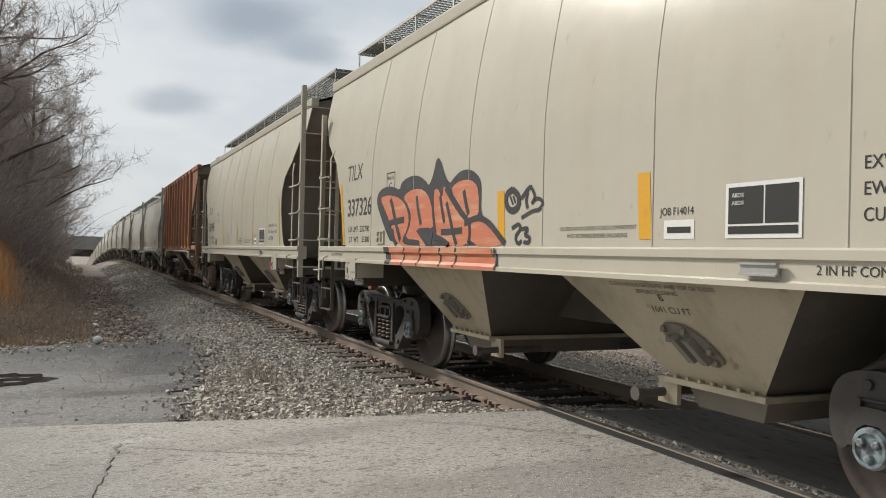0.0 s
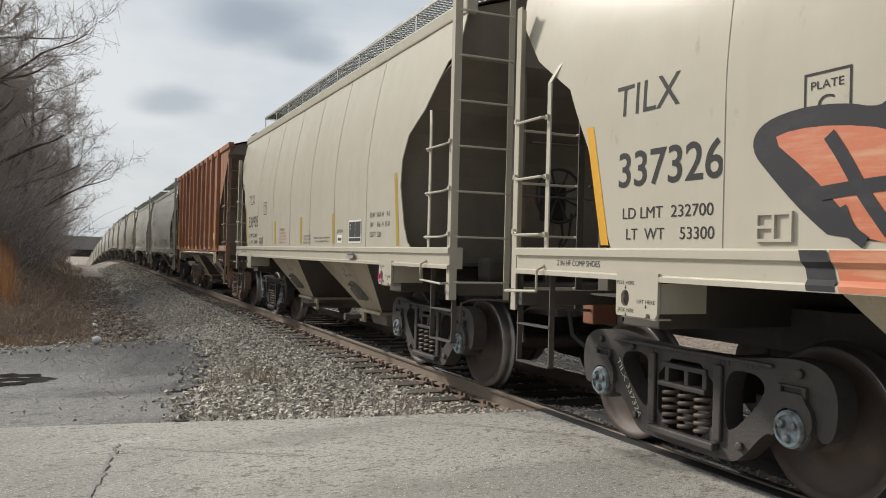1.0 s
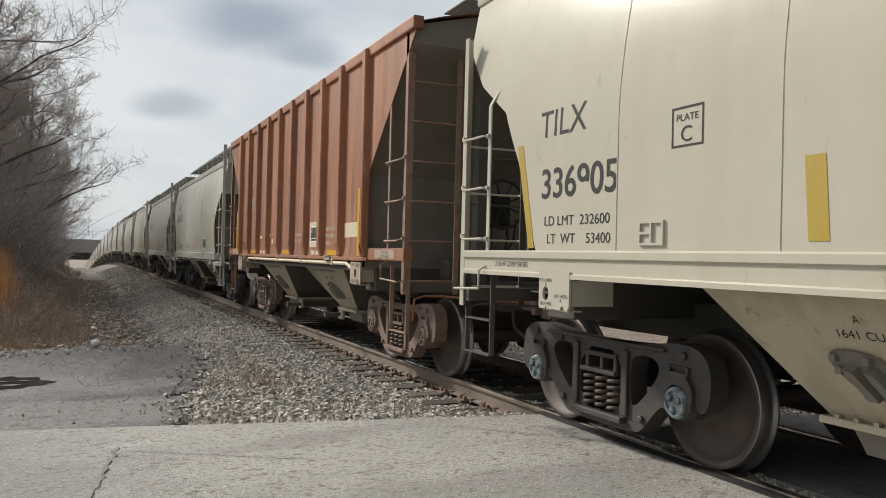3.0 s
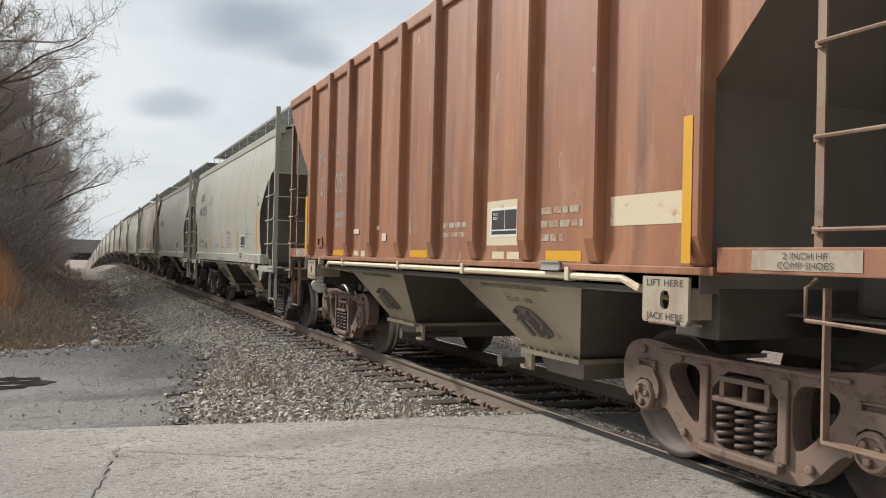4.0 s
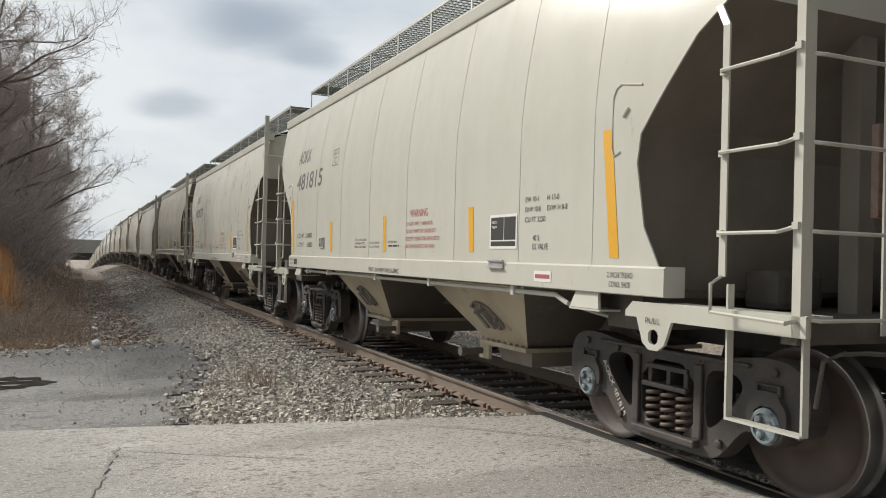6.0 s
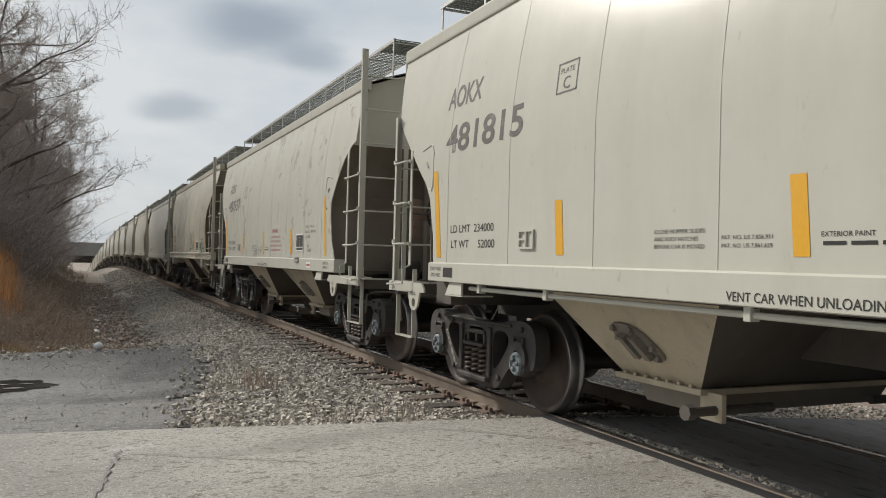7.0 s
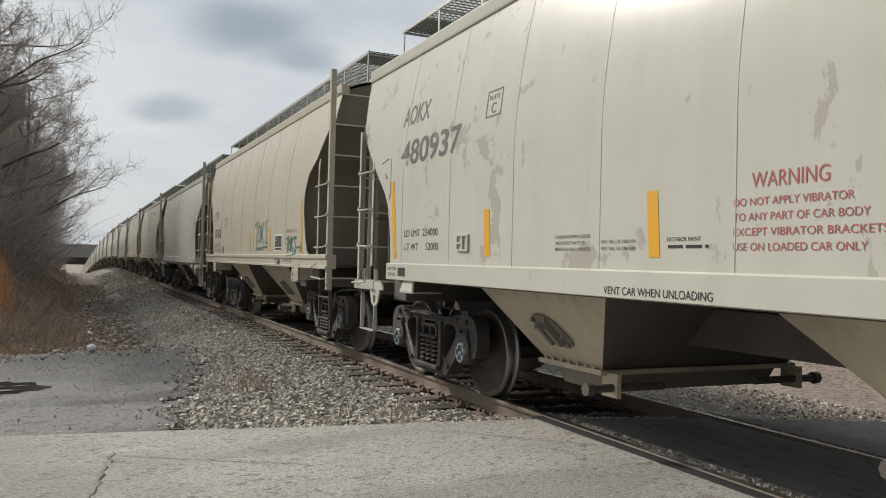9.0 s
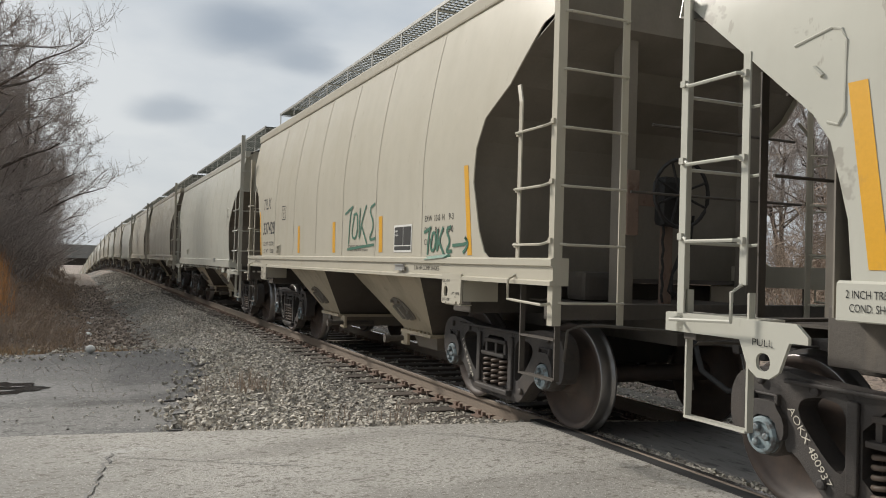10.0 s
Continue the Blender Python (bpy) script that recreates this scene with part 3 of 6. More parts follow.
rng = random.Random(3)
spots = []
for n in range(112000):
    far_off = n > 96000
    y = rng.uniform(36, 80) if far_off else 6.0 + 32 * rng.random() ** 1.7
    x = rng.uniform(-4.4, 2.9) if rng.random() < 0.92 else rng.uniform(2.9, 5.5)
    toe = lerp(y, (7, 9, 11.4, 15, 40), (4.35, 3.9, 3.45, 3.15, 3.1)) + 0.25 * noise.noise(Vector((y, 1, 1)))
    if x < 0 and rng.random() < smooth(-x, toe - 0.55, toe + 0.2):
        continue
    if x < -2.0 and lot_keep(x - 0.05, y) and rng.random() < 0.8:
        continue
    if y < road_edge(x) + 0.05 or (abs(x) < 1.45 and rng.random() < (0.05 if x < -0.85 else 0.35)) or min(abs(x - 0.755), abs(x + 0.755)) < 0.10:
        continue
    z = paved(x, y) if lot_keep(x, y) else land(x + bend(y), y)
    spots.append((x + bend(y), y, z + 0.012, rng.uniform(0.06, 0.10) if far_off else rng.uniform(0.020, 0.050)))
stones("ballast_stones", spots, STONE, "loose grey-brown crushed ballast stones beside the rails", "ballast")
# grit on the lot edge, and the rubble in the flangeways
spots = []
for _ in range(2600):
    x, y = rng.uniform(-6.5, -2.6), rng.uniform(7.0, 15.6)
    if rng.random() < 0.35 + 0.65 * smooth(noise.noise(Vector((x, y, 3))), 0.0, 0.35) and not (abs(x + 5.55) < 0.75 and abs(y - 10.5) < 0.8):
        spots.append((x, y, paved(x, y) - 0.006, rng.uniform(0.005, 0.015) if y < 13.5 else rng.uniform(0.015, 0.05)))
for _ in range(2600):
    y = rng.uniform(-1, 6.1)
    spots.append((rng.choice((rng.uniform(-0.715, -0.56), rng.uniform(0.80, 0.90) if rng.random() < 0.3 else rng.uniform(-0.70, -0.5))), y, -0.035, rng.uniform(0.015, 0.045)))
clods = []
for _ in range(9000):
    y = 14.9 + 45 * rng.random() ** 1.6
    x = rng.uniform(-6.6, -2.9)
    if not lot_keep(x, y):
        clods.append((x + bend(y), y, land(x + bend(y), y) + 0.01, rng.uniform(0.03, 0.11)))
stones("earth_clods", clods, CLOD, "dark clods of earth and dirty stones in the ditch", "earth")
stones("gravel_grit", spots, STONE, "scattered grit and small gravel on the paving", "gravel")
bm = bmesh.new()
for x0, x1 in ((-0.905, -0.797), (-0.715, -0.555), (0.655, 0.715), (0.797, 0.905)):
    box(bm, (x0, -40, -0.2), (x1, 6.15 + (0.2 if x0 < 0 else -0.3), -0.008 if x0 < -0.8 else -0.05))
tagged(part("flangeway_filler", bm, RUBBER), "black worn rubber filler along the crossing rails", "crossing strip", kind="structure")


# ---- the train ----
SPEED = 5.769
ROUND = ([2.3 + 0.1 * i for i in range(18)], [1.60 - 0.125 * (0.1 * i) ** 1.6 for i in range(18)])
FLAT = ([1.0, 3.9], [1.60, 1.60])
KINDS = {
    "round": dict(profile=ROUND, low=1.43, eave=3.79, top=4.06, paint=PAINT_TAN, centres=(-4.03, 4.02),
                  front=([1.43, 1.50, 1.68, 2.11, 2.40, 2.65, 2.87, 3.30, 3.31, 3.80], [-4.86, -4.74, -4.63, -4.50, -4.53, -4.65, -5.02, -5.42, -5.62, -5.62]),
                  rear=([1.43, 1.60, 2.14, 2.58, 2.89, 3.29, 3.80], [4.14, 4.23, 4.44, 4.70, 5.20, 5.58, 5.64]),
                  sill=(-5.83, 5.37, 1.25, 1.44), post=(-5.79, 5.43), stile=(-5.29, 4.96), post_top=(4.02, 3.36), seams=(3.16, 1.83, 0.52, -0.75, -2.02, -3.38), post_foot=0.96),
    "angled": dict(profile=ROUND, low=1.34, eave=3.67, top=3.98, paint=PAINT_GREY, centres=(-4.37, 4.34),
                   front=([1.18, 1.34, 1.60, 2.00, 2.18, 2.70, 2.86, 2.87, 3.36, 3.68], [-4.97, -4.90, -4.74, -4.66, -4.69, -5.15, -5.40, -5.56, -5.50, -5.42]),
                   rear=([1.18, 1.64, 2.00, 2.14, 2.47, 2.90, 3.42, 3.68], [4.26, 4.30, 4.40, 4.50, 4.88, 5.40, 5.55, 5.58]),
                   sill=(-4.97, 4.33, 1.18, 1.35), post=(-5.90, 5.38), stile=(-5.40, 4.92), post_top=(4.02, 2.95), seams=(3.96, 2.77, 1.58, 0.41, -0.79, -2.0, -3.2, -4.2), post_foot=1.04),
    "ribbed": dict(profile=FLAT, low=1.36, eave=3.83, top=4.08, paint=PAINT_RUST, centres=(-4.21, 3.86),
                   front=([1.36, 2.39, 2.40, 3.74, 3.83], [-4.48, -4.48, -4.50, -5.86, -5.86]),
                   rear=([1.36, 2.42, 2.43, 3.66, 3.83], [3.92, 3.92, 3.94, 5.27, 5.27]),
                   sill=(-5.70, 5.22, 1.33, 1.47), post=(-5.66, 5.20), stile=(-5.17, 4.80), post_top=(3.80, 3.5), seams=(), post_foot=0.98),
}


def wide(kind, z):
    return lerp(z, *KINDS[kind]["profile"])


def bow(kind, y):
    """How far the panels of the round cars swell between their seams."""
    return 0.0012 * (1 - math.cos(math.tau * (y - 0.60) / 1.28)) if kind == "round" else 0.0


def build_truck(car, yc, cast, cap):
    """A two-axle bogie: its frames and beams are parts of the car, its wheelsets turn."""
    for side in (-1, 1):
        outline = rounded([(-1.16, 0.44), (-1.18, 0.68), (-1.09, 0.82), (-0.86, 0.855), (-0.45, 0.79), (0.45, 0.79), (0.86, 0.855), (1.09, 0.82), (1.18, 0.68), (1.16, 0.44), (1.05, 0.40), (1.01, 0.62), (0.77, 0.62), (0.76, 0.38), (0.69, 0.40),
                           (0.50, 0.19), (0.40, 0.15), (-0.40, 0.15), (-0.50, 0.19), (-0.69, 0.40), (-0.76, 0.38), (-0.77, 0.62), (-1.01, 0.62), (-1.05, 0.40)], 2)
        holes = [rounded([(0.36, 0.70), (0.36, 0.38), (0.42, 0.33), (0.68, 0.60), (0.66, 0.70), (0.52, 0.73)], 2),
                 rounded([(-0.36, 0.70), (-0.52, 0.73), (-0.66, 0.70), (-0.68, 0.60), (-0.42, 0.33), (-0.36, 0.38)], 2),
                 rounded([(-0.27, 0.72), (-0.27, 0.235), (0.27, 0.235), (0.27, 0.72)], 1)]
        bm = bmesh.new()
        x = side * 1.075
        plate(bm, [outline] + holes, lambda u, v: Vector((x, yc + u, v)), (-side * 0.15, 0, 0))
        # raised rims, spring seat and pedestal lugs
        for s in (-1, 1):
            e = yc + s * 0.889
            plate(bm, [rounded([(e - 0.15, 0.46), (e - 0.15, 0.56), (e - 0.09, 0.63), (e - 0.09, 0.66), (e + 0.09, 0.66), (e + 0.09, 0.63), (e + 0.15, 0.56), (e + 0.15, 0.46), (e + 0.11, 0.44), (e + 0.08, 0.57), (e - 0.08, 0.57), (e - 0.11, 0.44)], 1)],
                  lambda u, v: Vector((x + side * 0.035, u, v)), (-side * 0.07, 0, 0))
            box(bm, (min(x, x + side * 0.022), e - 0.10, 0.685), (max(x, x + side * 0.022), e + 0.10, 0.70), 0.005)
            for u in (-0.085, 0.085):
                box(bm, (min(x, x + side * 0.03), e + u - 0.014, 0.64), (max(x, x + side * 0.03), e + u + 0.014, 0.70), 0.005)
            for v in (0.30, 0.34, 0.38, 0.53, 0.57, 0.61):
                box(bm, (min(x, x + side * 0.004), yc + s * v - 0.012, 0.748), (max(x, x + side * 0.004), yc + s * v + 0.012, 0.778))
            box(bm, (min(x, x + side * 0.03), yc + s * 0.315 - 0.035, 0.26), (max(x, x + side * 0.03), yc + s * 0.315 + 0.035, 0.74), 0.012)
        box(bm, (min(x, x + side * 0.06), yc - 0.32, 0.20), (max(x, x + side * 0.06), yc + 0.32, 0.25), 0.012)
        box(bm, (min(x, x + side * 0.035), yc - 0.75, 0.775), (max(x, x + side * 0.035), yc + 0.75, 0.80), 0.01)
        for u, v in ((0.5, 0.27), (-0.5, 0.27), (0.93, 0.77), (-0.93, 0.77), (0.55, 0.755)):
            lathe(bm, [(0.028, 0), (0.028, 0.025), (0.016, 0.03)], 10, Matrix.Translation((x, yc + u, v)) @ Matrix.Diagonal((side, 1, 1, 1)))
        frame_part = part("side_frame", bm, cast, car)
        frame_part.modifiers.new("soft", "BEVEL").width = 0.012
        frame_part.modifiers["soft"].limit_method, frame_part.modifiers["soft"].segments = "ANGLE", 2
        # bolster end in the window
        bm = bmesh.new()
        box(bm, (min(side * 0.95, side * 1.12), yc - 0.225, 0.53), (max(side * 0.95, side * 1.12), yc + 0.225, 0.565), 0.01)
        box(bm, (min(side * 0.95, side * 1.10), yc - 0.21, 0.655), (max(side * 0.95, side * 1.10), yc + 0.21, 0.69), 0.01)
        for u in (-0.19, -0.02, 0.17):
            box(bm, (min(side * 0.95, side * 1.09), yc + u - 0.02, 0.56), (max(side * 0.95, side * 1.09), yc + u + 0.02, 0.66), 0.006)
        part("bolster_end", bm, cast, frame_part)
        for u in (-0.155, 0.0, 0.155):
            bm = bmesh.new()
            turns, n = 5, 55
            rod(bm, [(side * 1.045 + 0.058 * math.cos(k * math.tau * turns / n), yc + u + 0.058 * math.sin(k * math.tau * turns / n), 0.265 + 0.25 * k / n) for k in range(n + 1)], 0.0155, 6)
            part("spring", bm, COIL, frame_part, "dark coil spring", smooth=True)
    bm = bmesh.new()
    box(bm, (-0.93, yc - 0.2, 0.45), (0.93, yc + 0.2, 0.72), 0.03)
    lathe(bm, [(0.25, 0), (0.25, 0.12)], 20, Matrix.Translation((0, yc, 0.7)) @ pose(0, 0, 0, 0, -90, 0))
    part("bolster", bm, cast, car)
    bm = bmesh.new()
    for s in (-1, 1):
        box(bm, (-0.85, yc + s * 0.36 - 0.04, 0.34), (0.85, yc + s * 0.36 + 0.04, 0.42), 0.01)
        for q in (-1, 1):
            box(bm, (q * 0.755 - 0.06, yc + s * 0.40 - 0.03, 0.30), (q * 0.755 + 0.06, yc + s * 0.40 + 0.05, 0.55), 0.01)
    rod(bm, [(-0.3, yc - 0.7, 0.5), (-0.3, yc + 0.7, 0.5)], 0.025)
    part("brake_beam", bm, GRIME_SHADE, car)
    sets = []
    for s in (-1, 1):
        bm = bmesh.new()
        lathe(bm, [(0.085, -1.0), (0.085, -0.62), (0.075, -0.5), (0.075, 0.5), (0.085, 0.62), (0.085, 1.0)], 20)
        ws = part("wheelset", bm, WHEEL, car, smooth=True)
        ws.location = (0, yc + s * 0.889, 0.457)
        for q in (-1, 1):
            bm = bmesh.new()
            prof = [(0.09, 0.66), (0.14, 0.66), (0.15, 0.70), (0.39, 0.705), (0.41, 0.68), (0.475, 0.682), (0.486, 0.695), (0.482, 0.708), (0.463, 0.718), (0.458, 0.74), (0.455, 0.818), (0.448, 0.824),
                    (0.412, 0.824), (0.395, 0.80), (0.33, 0.765), (0.22, 0.775), (0.155, 0.815), (0.145, 0.86), (0.09, 0.862)]
            lathe(bm, [(r, x) for r, x in prof], 48, Matrix.Diagonal((q, 1, 1, 1)))
            bmesh.ops.recalc_face_normals(bm, faces=bm.faces)
            wh = part("wheel", bm, WHEEL, ws)
            wh.data.materials.append(TREAD)
            for f in wh.data.polygons:
                f.use_smooth = len(f.vertices) == 4
                c = f.center
                if math.hypot(c.y, c.z) > 0.446 and abs(f.normal.x) < 0.9:
                    f.material_index = 1
            bm = bmesh.new()
            lathe(bm, [(0.125, 0.93), (0.128, 1.03), (0.118, 1.075), (0.105, 1.08), (0.105, 1.085)], 24, Matrix.Diagonal((q, 1, 1, 1)))
            part("bearing_housing", bm, cast, ws)
            bm = bmesh.new()
            lathe(bm, [(0.107, 1.078), (0.107, 1.115), (0.095, 1.13), (0.078, 1.132), (0.075, 1.118), (0.03, 1.116)], 24, Matrix.Diagonal((q, 1, 1, 1)))
            for k in range(3):
                a = k * math.tau / 3 + 0.5
                lathe(bm, [(0.024, 1.115), (0.024, 1.142), (0.014, 1.146)], 6, Matrix.Translation((0, 0.05 * math.cos(a), 0.05 * math.sin(a))) @ Matrix.Diagonal((q, 1, 1, 1)))
            bmesh.ops.recalc_face_normals(bm, faces=bm.faces)
            part("bearing_cap", bm, cap, ws, "bolted bearing end cap")
        sets.append(ws)
    return sets


def side_sheet(bm, kind, s, rows=16, cols=64, thick=0.012):
    """The curved side plate: outer skin, inner skin and a flat lip all round."""
    k = KINDS[kind]
    zs = sorted(set([k["low"] + (k["eave"] - k["low"]) * i / rows for i in range(rows + 1)] + [z for z in k["front"][0] + k["rear"][0] + k["profile"][0] if k["low"] < z < k["eave"]]))
    zs = zs[:1] + [b for a, b in zip(zs, zs[1:]) if b - a > 0.02 or b == zs[-1]]

    def spot(z, j, inset):
        a, b = lerp(z, *k["front"]), lerp(z, *k["rear"])
        y = a + (b - a) * j / cols
        return Vector((s * (wide(kind, z) - inset + bow(kind, y)), y, z))

    for inset in (0.0, thick):
        grid = [[bm.verts.new(spot(z, j, inset)) for j in range(cols + 1)] for z in zs]
        for p, q in zip(grid, grid[1:]):
            for j in range(cols):
                f = (p[j], p[j + 1], q[j + 1], q[j]) if (s > 0) == (inset == 0) else (p[j + 1], p[j], q[j], q[j + 1])
                bm.faces.new(f)
    edge = [(z, 0) for z in zs] + [(zs[-1], j) for j in range(1, cols + 1)] + [(z, cols) for z in zs[-2::-1]] + [(zs[0], j) for j in range(cols - 1, 0, -1)]
    for (z0, j0), (z1, j1) in zip(edge, edge[1:] + edge[:1]):
        vs = [bm.verts.new(spot(*e)) for e in ((z0, j0, 0), (z1, j1, 0), (z1, j1, thick), (z0, j0, thick))]
        bm.faces.new(vs if s < 0 else vs[::-1])


def ladder(car, kind, end, s, paint):
    """Corner post, side ladder, end ladder and the sill step at one corner."""
    k = KINDS[kind]
    i = 0 if end < 0 else 1
    yp, ys, top, foot = k["post"][i], k["stile"][i], k["post_top"][i], k["post_foot"]
    xo = s * 1.60
    xi = s * 0.98
    lad = None
    bm = bmesh.new()
    hw = 0.026 if kind == "angled" else 0.035
    box(bm, (min(xo, xo - s * 0.012), yp - hw, foot), (max(xo, xo - s * 0.012), yp + hw, top))
    box(bm, (min(xo - s * 0.012, xo - s * 0.075), yp + end * (hw - 0.012), foot), (max(xo - s * 0.012, xo - s * 0.075), yp + end * hw, top))
    lad = part("ladder", bm, paint, car)
    bm = bmesh.new()
    zt = 2.84 if kind != "ribbed" else 3.45
    pts = [(xo - s * 0.01, ys, k["low"] - 0.02), (xo - s * 0.01, ys, zt - 0.16), (s * (wide(kind, zt) - 0.01), ys - end * 0.12, zt)]
    if kind == "angled" and end > 0:
        pts = [pts[0], (xo - s * 0.01, ys, 2.53)]
    for a, b in zip(pts, pts[1:]):
        d = Vector(b) - Vector(a)
        box(bm, (-0.006, -0.024, 0), (0.006, 0.024, 1))
        bm.verts.ensure_lookup_table()
        for v in bm.verts[-8:]:
            z = v.co.z
            v.co = Vector(a) + Vector((v.co.x, v.co.y, 0)) + d * z
    part("stile", bm, paint, lad)
    bm = bmesh.new()
    box(bm, (xi - 0.03, yp + end * 0.0, foot), (xi + 0.03, yp + end * 0.012, top if end < 0 else 2.6))
    part("stile", bm, GRIME_SHADE if end > 0 else paint, lad)
    for z in (1.55, 1.98, 2.42):
        bm = bmesh.new()
        rod(bm, [(xo + s * 0.005, ys, z), (xo + s * 0.045, ys - end * 0.02 + end * 0.04, z), (xo + s * 0.045, yp - end * 0.08, z), (xo + s * 0.012, yp - end * 0.045, z + 0.015), (xo + s * 0.005, yp, z + 0.03)], 0.0105, 6)
        for y, dz in ((ys, 0), (yp, 0.03)):
            box(bm, (min(xo, xo + s * 0.02), y - 0.018, z + dz - 0.018), (max(xo, xo + s * 0.02), y + 0.018, z + dz + 0.018))
        part("rung", bm, paint, lad)
    for z in [1.13 + 0.425 * j for j in range(7 if end < 0 else 4)]:
        bm = bmesh.new()
        rod(bm, [(xo - s * 0.04, yp + end * 0.05, z), (xo - s * 0.08, yp + end * 0.075, z - 0.005), (xi + s * 0.02, yp + end * 0.075, z - 0.005), (xi, yp + end * 0.02, z)], 0.0105, 6)
        part("rung", bm, paint, lad)
    # sill step
    bm = bmesh.new()
    xs = s * 1.53
    for y in (yp, ys):
        box(bm, (xs - 0.022, y - 0.007, 0.56), (xs + 0.022, y + 0.007, 1.28))
    for z in (0.855, 0.56) if kind == "round" else (0.56,):
        a, b = sorted((yp, ys))
        box(bm, (xs - 0.03, a, z - 0.007), (xs + 0.03, b, z + 0.007))
    part("sill_step", bm, paint if kind != "round" else GRIME_SHADE, car)
    # grab iron below the ladder
    bm = bmesh.new()
    rod(bm, [(xo, ys, 1.32), (xo + s * 0.07, ys, 1.28), (xo + s * 0.07, ys, 1.13), (xo + s * 0.07, yp, 1.11), (xo, yp, 1.12)], 0.0115, 6)
    part("grab_iron", bm, paint, car)


def hopper(car, kind, y0, y1, b0, b1, inner):
    """A sloping discharge hopper with gate, bolts and hatch plates."""
    zt, zb, xt, xb = 1.27, 0.57, 1.47, 0.98
    t = [(-xt, y0, zt), (xt, y0, zt), (xt, y1, zt), (-xt, y1, zt)]
    b = [(-xb, b0, zb), (xb, b0, zb), (xb, b1, zb), (-xb, b1, zb)]
    bm = bmesh.new()
    tv, bv = [bm.verts.new(p) for p in t], [bm.verts.new(p) for p in b]
    for i in range(4):
        bm.faces.new((tv[i], tv[(i + 1) % 4], bv[(i + 1) % 4], bv[i]))
    bm.faces.new(bv)
    hp = part("hopper", bm, HOPPER_TAN, car, "dusty sloping discharge hopper")
    # end faces and bottom take the dark colour as painted shade
    hp.data.materials.append(GRIME_SHADE)
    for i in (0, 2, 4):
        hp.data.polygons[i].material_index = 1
    bm = bmesh.new()
    box(bm, (-xb - 0.05, b1 - 0.05, zb - 0.035), (xb + 0.05, b0 + 0.05, zb + 0.005), 0.004)
    n = 7
    for s in (-1, 1):
        for i in range(n):
            y = b1 + (b0 - b1) * (i + 0.5) / n
            box(bm, (s * (xb + 0.03) - 0.014, y - 0.014, zb), (s * (xb + 0.03) + 0.014, y + 0.014, zb + 0.025))
    bm2 = bmesh.new()
    vs = [bm2.verts.new((x, y, z)) for z, xx, d in ((zb - 0.035, 0.90, 0.05), (zb - 0.19, 0.86, 0.12)) for x, y in ((-xx, b1 + d), (xx, b1 + d), (xx, b0 - d), (-xx, b0 - d))]
    for q in ((0, 1, 5, 4), (1, 2, 6, 5), (2, 3, 7, 6), (3, 0, 4, 7), (4, 5, 6, 7)):
        bm2.faces.new([vs[i] for i in q])
    part("outlet_gate", bm2, END_DIRT_SHADE, hp)
    part("gate_flange", bm, HOPPER_TAN, hp, "bolted gate flange")
    for s in (-1, 1):
        bm = bmesh.new()
        ys = b0 + 0.12 if inner > 0 else b1 - 0.12
        rod(bm, [(s * (xb - 0.5), ys, 0.45), (s * (xb + 0.22), ys, 0.45)], 0.032, 10)
        lathe(bm, [(0.052, 0), (0.052, 0.06), (0.03, 0.06)], 8, Matrix.Translation((s * (xb + 0.18), ys, 0.45)) @ Matrix.Diagonal((s, 1, 1, 1)))
        part("gate_shaft", bm, GRIME_SHADE, hp, "square-socket gate opening shaft")
        bm = bmesh.new()
        box(bm, (s * (xb - 0.03) - 0.02, min(ys - 0.06, ys + 0.14 * -inner), 0.375), (s * (xb - 0.03) + 0.02, max(ys + 0.06, ys + 0.14 * -inner), 0.56), 0.006)
        part("gate_bracket", bm, HOPPER_TAN, hp)
    for s in (-1, 1):
        bm = bmesh.new()
        yc = (b0 + b1) / 2 + 0.02
        down = Vector((s * (xb - xt), 0, zb - zt)).normalized()
        out = Vector((s * abs(down.z), 0, -abs(down.x)))
        o = Vector((s * (xt + (xb - xt) * 0.60), yc, zt + (zb - zt) * 0.60)) + out * 0.004
        plate(bm, [rounded([(-0.20, 0.16), (0.08, 0.16), (0.24, -0.04), (0.24, -0.15), (-0.05, -0.14), (-0.20, 0.02)], 2)], lambda u, v: o - Vector((0, u, 0)) - down * v, out * 0.018)
        for u in (-0.07, 0.05):
            plate(bm, [[(u - 0.028, 0.08), (u + 0.028, 0.07), (u + 0.11, -0.10), (u + 0.05, -0.10)]], lambda a, b: o - Vector((0, a, 0)) - down * b + out * 0.018, out * 0.055)
        for u, v in ((-0.15, 0.12), (0.04, 0.12), (0.19, -0.02), (0.19, -0.11), (-0.04, -0.10), (-0.15, 0.04), (-0.06, 0.0), (0.10, -0.03)):
            box(bm, *[tuple(o - Vector((0, u, 0)) - down * v + out * 0.03 + Vector((d,) * 3)) for d in (-0.018, 0.018)])
        part("vibrator_bracket", bm, END_DIRT_SHADE, hp, "bolted vibrator bracket")
    return hp


